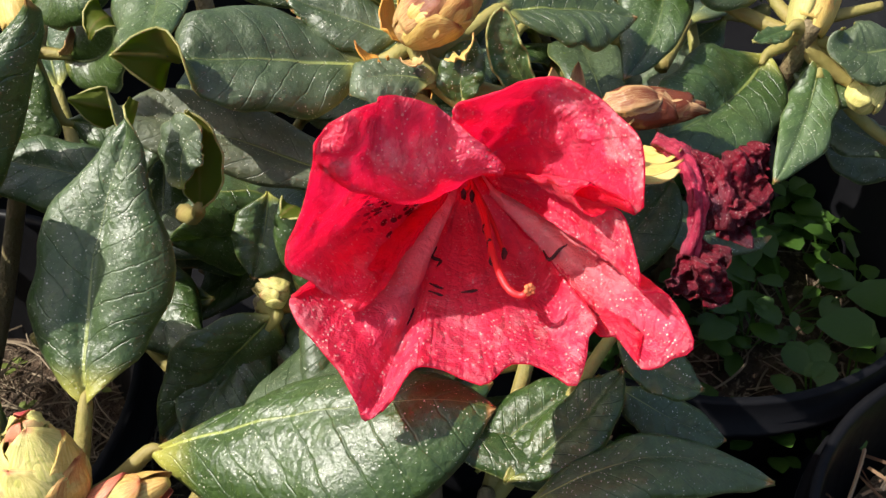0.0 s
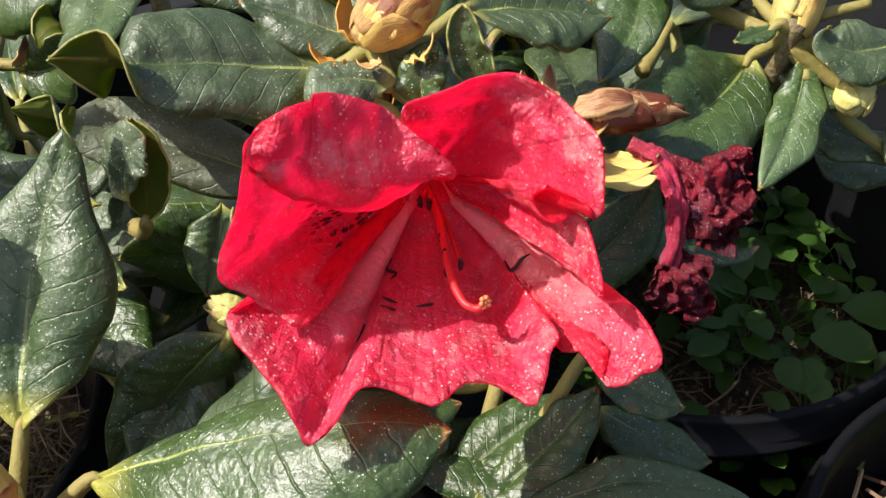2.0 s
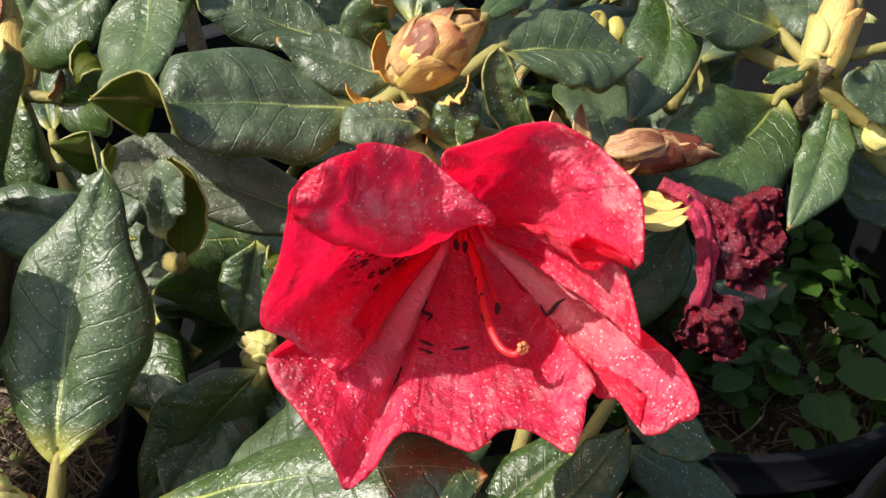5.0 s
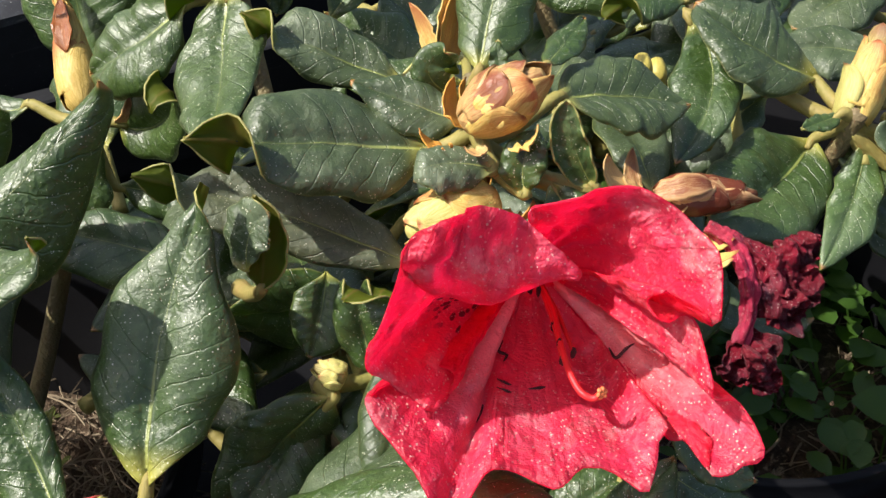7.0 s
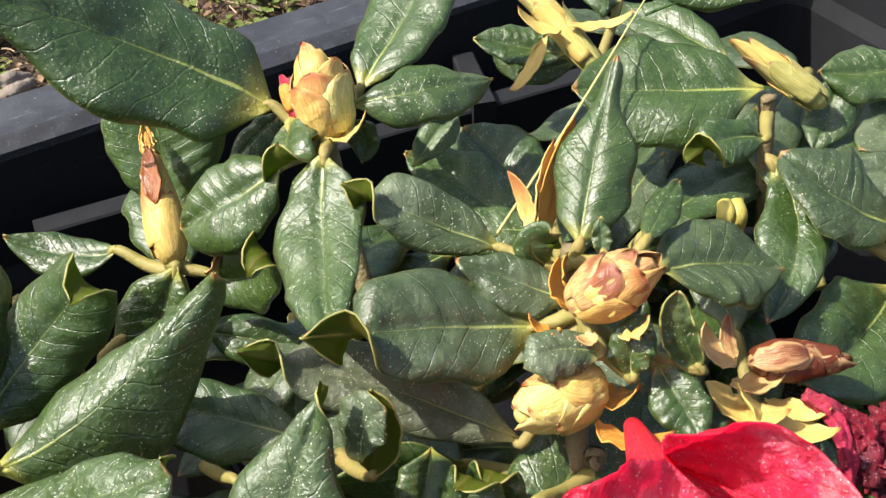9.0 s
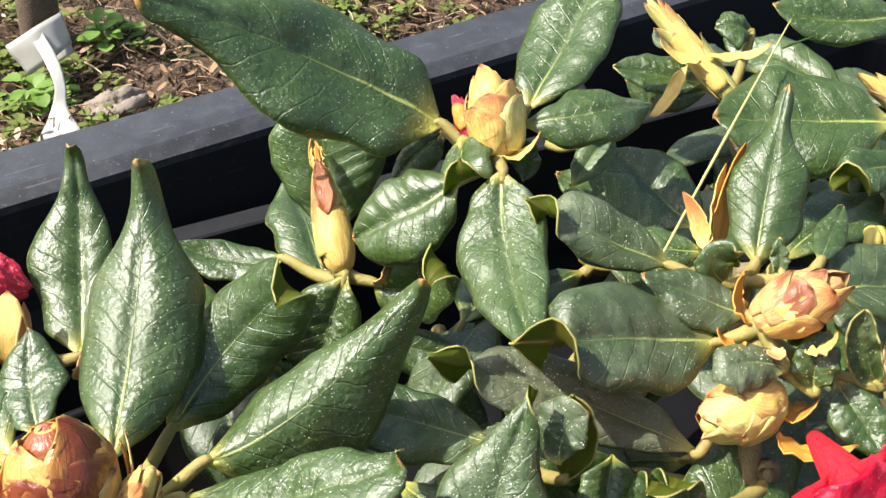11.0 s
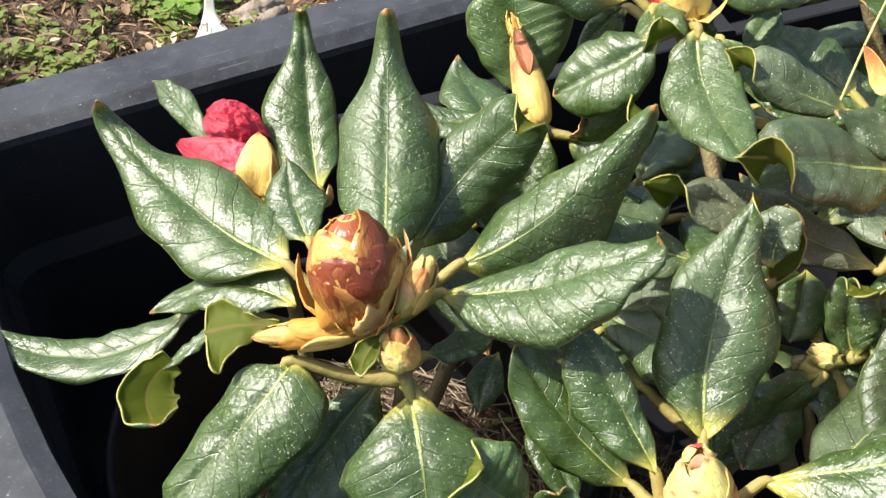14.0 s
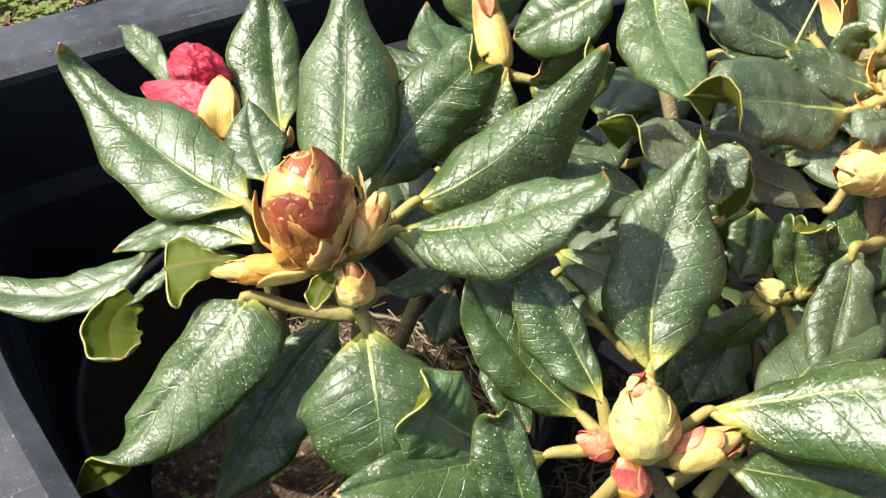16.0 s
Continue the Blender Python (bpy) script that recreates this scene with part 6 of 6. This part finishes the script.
withered = part("withered_flower", limp_tube([(0.2395, -0.0793, -0.0051), (0.2441, -0.0868, -0.0084), (0.2430, -0.0952, -0.0142), (0.2386, -0.1021, -0.0210), (0.2328, -0.1059, -0.0271)], [0.0024, 0.0036, 0.0036, 0.0030, 0.0034], 1), PETAL_LIMP, plant_b, "limp dark crimson withered flower")
part("shrivelled_tube", limp_tube([(0.2464, -0.0848, -0.0083), (0.2495, -0.0928, -0.0129), (0.2490, -0.0995, -0.0181), (0.2452, -0.1052, -0.0241)], [0.0020, 0.0040, 0.0048, 0.0040], 3), PETAL_DEAD, withered)
for k, (c, u, v) in enumerate((((0.2537, -0.0992, -0.0152), (0.0112, 0.0008, 0.0053), (-0.0017, -0.0089, -0.0051)),
        ((0.2544, -0.1051, -0.0176), (0.0032, -0.0056, -0.0037), (-0.0070, 0.0000, -0.0067)),
        ((0.2503, -0.1059, -0.0221), (0.0056, -0.0048, -0.0046), (-0.0058, 0.0005, -0.0057)),
        ((0.2633, -0.0968, -0.0123), (0.0052, -0.0007, 0.0021), (0.0010, -0.0044, -0.0052)),
        ((0.2361, -0.1106, -0.0298), (0.0071, 0.0031, 0.0053), (0.0040, -0.0053, -0.0044)),
        ((0.2309, -0.1090, -0.0325), (0.0046, -0.0044, -0.0033), (-0.0049, -0.0008, -0.0064)),
        ((0.2364, -0.1134, -0.0353), (-0.0003, -0.0053, -0.0053), (-0.0046, 0.0036, -0.0020)))):
    part("shrivelled_petal", rag(c, Vector(u) * 0.80, Vector(v) * 0.80, k + 1), [PETAL_DEAD, PETAL_DEAD, PETAL_DEAD], withered)


# ---- the plant label and its stake behind the tray ----
def ribbon(edges, thick=0.0007, steps=6, wave=0.0012):
    """A bent strip of sheet plastic between pairs of edge points."""
    lefts, _ = smooth_path([a for a, b in edges], [1.0] * len(edges), steps)
    rights, _ = smooth_path([b for a, b in edges], [1.0] * len(edges), steps)
    grid = []
    for i, (a, b) in enumerate(zip(lefts, rights)):
        along = lefts[min(i + 1, len(lefts) - 1)] - lefts[max(i - 1, 0)]
        up = along.cross(b - a).normalized()
        grid.append([(a.lerp(b, j / 6) + up * wave * noise.noise(a.lerp(b, j / 6) * 90), up, j / 6, i / (len(lefts) - 1)) for j in range(7)])
    return sheet(grid, thick)


stake = part("plant_stake", tube(*smooth_path([(0.0682, 0.4594, -0.0912), (0.0706, 0.4533, -0.0607), (0.0771, 0.4541, -0.0177)], [0.0125, 0.0125, 0.0125]), 14), WOOD)
tagged(stake, "weathered brown wooden stake in the soil", "stake")
tag = thing("plant_label", (0.0497, 0.3513, -0.0946), "curled white plastic loop label round a stake", "label")
part("loop", ribbon([((0.0439, 0.4260, -0.0684), (0.0506, 0.4127, -0.0841)), ((0.0549, 0.4187, -0.0602), (0.0619, 0.4060, -0.0752)), ((0.0683, 0.4209, -0.0564), (0.0734, 0.4093, -0.0714)), ((0.0802, 0.4310, -0.0578), (0.0803, 0.4208, -0.0742))]), [WHITE, WHITE, WHITE], tag, "white plastic loop")
part("loop_end", ribbon([((0.0647, 0.4234, -0.0775), (0.0668, 0.4184, -0.0844)), ((0.0732, 0.4187, -0.0712), (0.0737, 0.4136, -0.0791)), ((0.0798, 0.4217, -0.0705), (0.0794, 0.4171, -0.0785))]), [WHITE, WHITE, WHITE], tag)
part("strip", ribbon([((0.0572, 0.4179, -0.0612), (0.0647, 0.4158, -0.0591)), ((0.0596, 0.3977, -0.0696), (0.0672, 0.3980, -0.0695)), ((0.0592, 0.3778, -0.0746), (0.0653, 0.3783, -0.0767)), ((0.0521, 0.3596, -0.0787), (0.0605, 0.3573, -0.0793)), ((0.0377, 0.3416, -0.0868), (0.0614, 0.3328, -0.0806))]), [WHITE, WHITE, WHITE], tag, "white plastic tail")


# ---- what lies and grows on the soil ----
def fleck_leaf(bm, place, heading, tilt, length, width, mat=0, cup=0.3):
    """One small round weed leaf of a few faces."""
    c, s = math.cos(heading), math.sin(heading)
    along = Vector((c * math.cos(tilt), s * math.cos(tilt), math.sin(tilt)))
    side = Vector((-s, c, 0))
    up = side.cross(along) * -1
    rows = []
    for i, w in ((0, 0.12), (0.25, 0.75), (0.55, 1.0), (0.85, 0.7), (1.0, 0.1)):
        p = place + along * length * i - up * length * cup * i * i * 0.5
        rows.append([bm.verts.new(p - side * width * w / 2 + up * width * 0.14 * w), bm.verts.new(p), bm.verts.new(p + side * width * w / 2 + up * width * 0.14 * w)])
    for a, b in zip(rows, rows[1:]):
        for j in range(2):
            f = bm.faces.new((a[j], a[j + 1], b[j + 1], b[j]))
            f.material_index, f.smooth = mat, True


def weeds(name, label, spots, leaves, length, z_of, category, mat, seed, lift=0.01, kind="stuff", group=""):
    rnd = random.Random(seed)
    bm = bmesh.new()
    for x, y in spots:
        z = z_of(x, y)
        plant = None if kind else thing(name, (x, y, z), label, category, group)
        for k in range(leaves):
            a = rnd.uniform(0, 6.28)
            r = rnd.uniform(0, length * 0.9)
            h = rnd.uniform(0.1, 1.0) * lift
            p = Vector((x + r * math.cos(a), y + r * math.sin(a), z + h))
            size = length * rnd.uniform(0.45, 1.0)
            foot = Vector((x, y, z - 0.002))
            o = Vector((-math.sin(a), math.cos(a), 0)) * length * 0.03
            bm.faces.new([bm.verts.new(q) for q in (foot - o, foot + o, p + o, p - o)])
            fleck_leaf(bm, p, a + rnd.uniform(-0.5, 0.5), rnd.uniform(-0.1, 0.6), size, size * rnd.uniform(0.6, 0.95))
            if plant:
                part("leaf", bm, mat, plant)
                bm = bmesh.new()
    if not kind:
        bm.free()
        return plant
    return tagged(part(name, bm, mat), label, category, group, kind)


rnd = random.Random(5)


def pot_c_soil(x, y):
    return -0.139


spots = []
while len(spots) < 70:
    a, r = rnd.uniform(0, 6.28), 0.076 * math.sqrt(rnd.random())
    spots.append((0.300 + r * math.cos(a), -0.050 + r * math.sin(a)))
for k, spot in enumerate(spots[:44]):
    weeds("chickweed", "small round-leaved green weed on the pot soil", [spot], 6, 0.0150, pot_c_soil, "weed", WEED, k, 0.022, "", "weeds in the pots")
for spot in ((0.333, -0.078), (0.312, -0.082)):
    weeds("chickweed", "broad round-leaved green weed on the pot soil", [spot], 5, 0.024, pot_c_soil, "weed", WEED, 13, 0.030, "", "weeds in the pots")
spots = [(0.300 + 0.060 * math.cos(k * 2.4) * (k / 16) ** 0.5, -0.195 + 0.045 * math.sin(k * 2.4) * (k / 16) ** 0.5) for k in range(16)]
for k, spot in enumerate(p for p in spots if p[0] > 0.295):
    weeds("chickweed", "fresh bright green weed among straw in the pot", [spot], 5, 0.016, lambda x, y: -0.127, "weed", WEED_FRESH, 14 + k, 0.016, "", "weeds in the pots")
spots = [(rnd.gauss(0.06, 0.26), 0.27 + abs(rnd.gauss(0.0, 0.30))) for k in range(620)]
spots = [(x, y) for x, y in spots if noise.noise(Vector((x * 9, y * 9, 5))) > -0.12]
weeds("moss_and_weeds", "moss and tiny weeds on the dry soil", spots, 13, 0.0075, ground_height, "weeds", MOSS, 4, 0.010)
spots = [(0.005 + 0.08 * math.cos(k * 2.4) * (k / 26) ** 0.5, 0.045 + 0.08 * math.sin(k * 2.4) * (k / 26) ** 0.5) for k in range(26)]
weeds("moss_and_weeds", "tiny weeds on the pot soil", spots, 6, 0.005, lambda x, y: -0.150, "weeds", MOSS, 6, 0.006)


def litter(name, label, area, count, length, z_of, mat, seed, thick=0.0006, lift=0.004):
    """Thin bent straws and roots, strewn flat."""
    rnd = random.Random(seed)
    verts, faces = [], []
    for k in range(count):
        x, y = area(rnd)
        a, c = rnd.uniform(0, 6.28), rnd.uniform(-0.9, 0.9) * (3.0 if rnd.random() < 0.2 else 1.0)
        n, size, w = 5, length * rnd.uniform(0.3, 1.0), thick * rnd.uniform(0.5, 1.3)
        z = z_of(x, y) + rnd.uniform(0.0, lift)
        rise = rnd.uniform(-0.25, 0.4)
        first = len(verts)
        for i in range(n):
            for o, h in ((-1, 0), (0, 1), (1, 0)):
                verts.append((x - math.sin(a) * w * o, y + math.cos(a) * w * o, z + h * w * 1.4))
            x, y, z = x + math.cos(a) * size / n, y + math.sin(a) * size / n, z + rise * size / n
            a += c / n
            rise -= 0.12
        for i in range(n - 1):
            for j in range(2):
                b = first + i * 3 + j
                faces.append((b, b + 1, b + 4, b + 3))
    me = bpy.data.meshes.new(name)
    me.from_pydata(verts, [], faces)
    me.materials.append(mat)
    return tagged(new(name, me), label, "litter", kind="stuff")


def behind(rnd):
    return rnd.gauss(0.06, 0.26), 0.262 + abs(rnd.gauss(0.0, 0.30))


def in_pot_a(rnd):
    a, r = rnd.uniform(0, 6.28), 0.078 * math.sqrt(rnd.random())
    return max(0.01, 0.005 + r * math.cos(a)), 0.045 + r * math.sin(a)


def in_pot_c(rnd):
    a, r = rnd.uniform(0, 6.28), 0.076 * math.sqrt(rnd.random())
    return 0.300 + r * math.cos(a), -0.050 + r * math.sin(a)


litter("straw_litter", "dry straw and dead stalks on the soil", behind, 9000, 0.022, ground_height, STRAW, 7, 0.0005, 0.009)
litter("root_litter", "fine pale root fibres on the pot soil", in_pot_a, 700, 0.045, lambda x, y: -0.150, SHADE_ROOT, 8, 0.0004, 0.008)
litter("root_litter", "fine pale root fibres on the pot soil", in_pot_c, 260, 0.03, lambda x, y: -0.140, SHADE_ROOT, 9, 0.0004)


def in_pot_d(rnd):
    a, r = rnd.uniform(0, 6.28), 0.074 * math.sqrt(rnd.random())
    return 0.300 + r * math.cos(a), -0.226 + r * math.sin(a)


litter("straw_litter", "dry straw on the pot soil", in_pot_d, 240, 0.032, lambda x, y: -0.128, STRAW, 11, 0.0006, 0.012)


def on_peat(rnd):
    return rnd.uniform(0.02, 0.13), rnd.uniform(-0.08, 0.01)


litter("root_litter", "fine pale root fibres on the spilled peat", on_peat, 420, 0.035, peat_height, SHADE_ROOT, 10, 0.0004, 0.006)

dead = part("dead_leaf", blade((0.0710, 0.3690, -0.0880), (0.0850, 0.3530, -0.0820), (0.1080, 0.3670, -0.0880), (0.0850, 0.3650, -0.0780), (0.0850, 0.3410, -0.0860), roll=80, camber=40, sharp=0.3, narrow=0.3, quilt=0.003, wave=0.004, rows=30, cols=6), [DEAD_LEAF, DEAD_LEAF, DEAD_LEAF])
tagged(dead, "rolled grey-brown dead leaf on the soil", "leaf")

# dead leaves and chaff
rnd = random.Random(33)
bm = bmesh.new()
for k in range(3200):
    x, y = behind(rnd)
    s = rnd.uniform(0.003, 0.009) * (1.6 if rnd.random() < 0.08 else 1.0)
    fleck_leaf(bm, Vector((x, y, ground_height(x, y) + rnd.uniform(0.001, 0.007))), rnd.uniform(0, 6.28), rnd.uniform(-0.6, 0.8), s, s * rnd.uniform(0.3, 0.8), 0, rnd.uniform(-0.8, 0.9))
tagged(part("dead_leaf_litter", bm, STRAW), "brown chaff and small dead leaves on the soil", "litter", kind="stuff")
for spot, size in (((0.022, 0.300), 0.011), ((0.045, 0.385), 0.018), ((0.10, 0.43), 0.016), ((-0.085, 0.36), 0.010)):
    weeds("weed", "fresh green weed with upright leaves on the soil", [spot, (spot[0] + size * 0.7, spot[1] + size * 0.4)], 26, size * 0.75, ground_height, "weeds", WEED_FRESH, int(spot[1] * 1000), 0.016)

# crumbs of soil and grit behind the tray
rnd = random.Random(21)
bm = bmesh.new()
for k in range(650):
    x, y = behind(rnd)
    s = 0.0012 + 0.0035 * rnd.random() ** 3
    blob(bm, (x, y, ground_height(x, y) + s * 0.3), s, (1, rnd.uniform(0.6, 1), 0.7), 0.5, k, 1)
tagged(part("soil_crumbs", bm, SOIL), "loose crumbs of dry soil", "soil", kind="stuff")
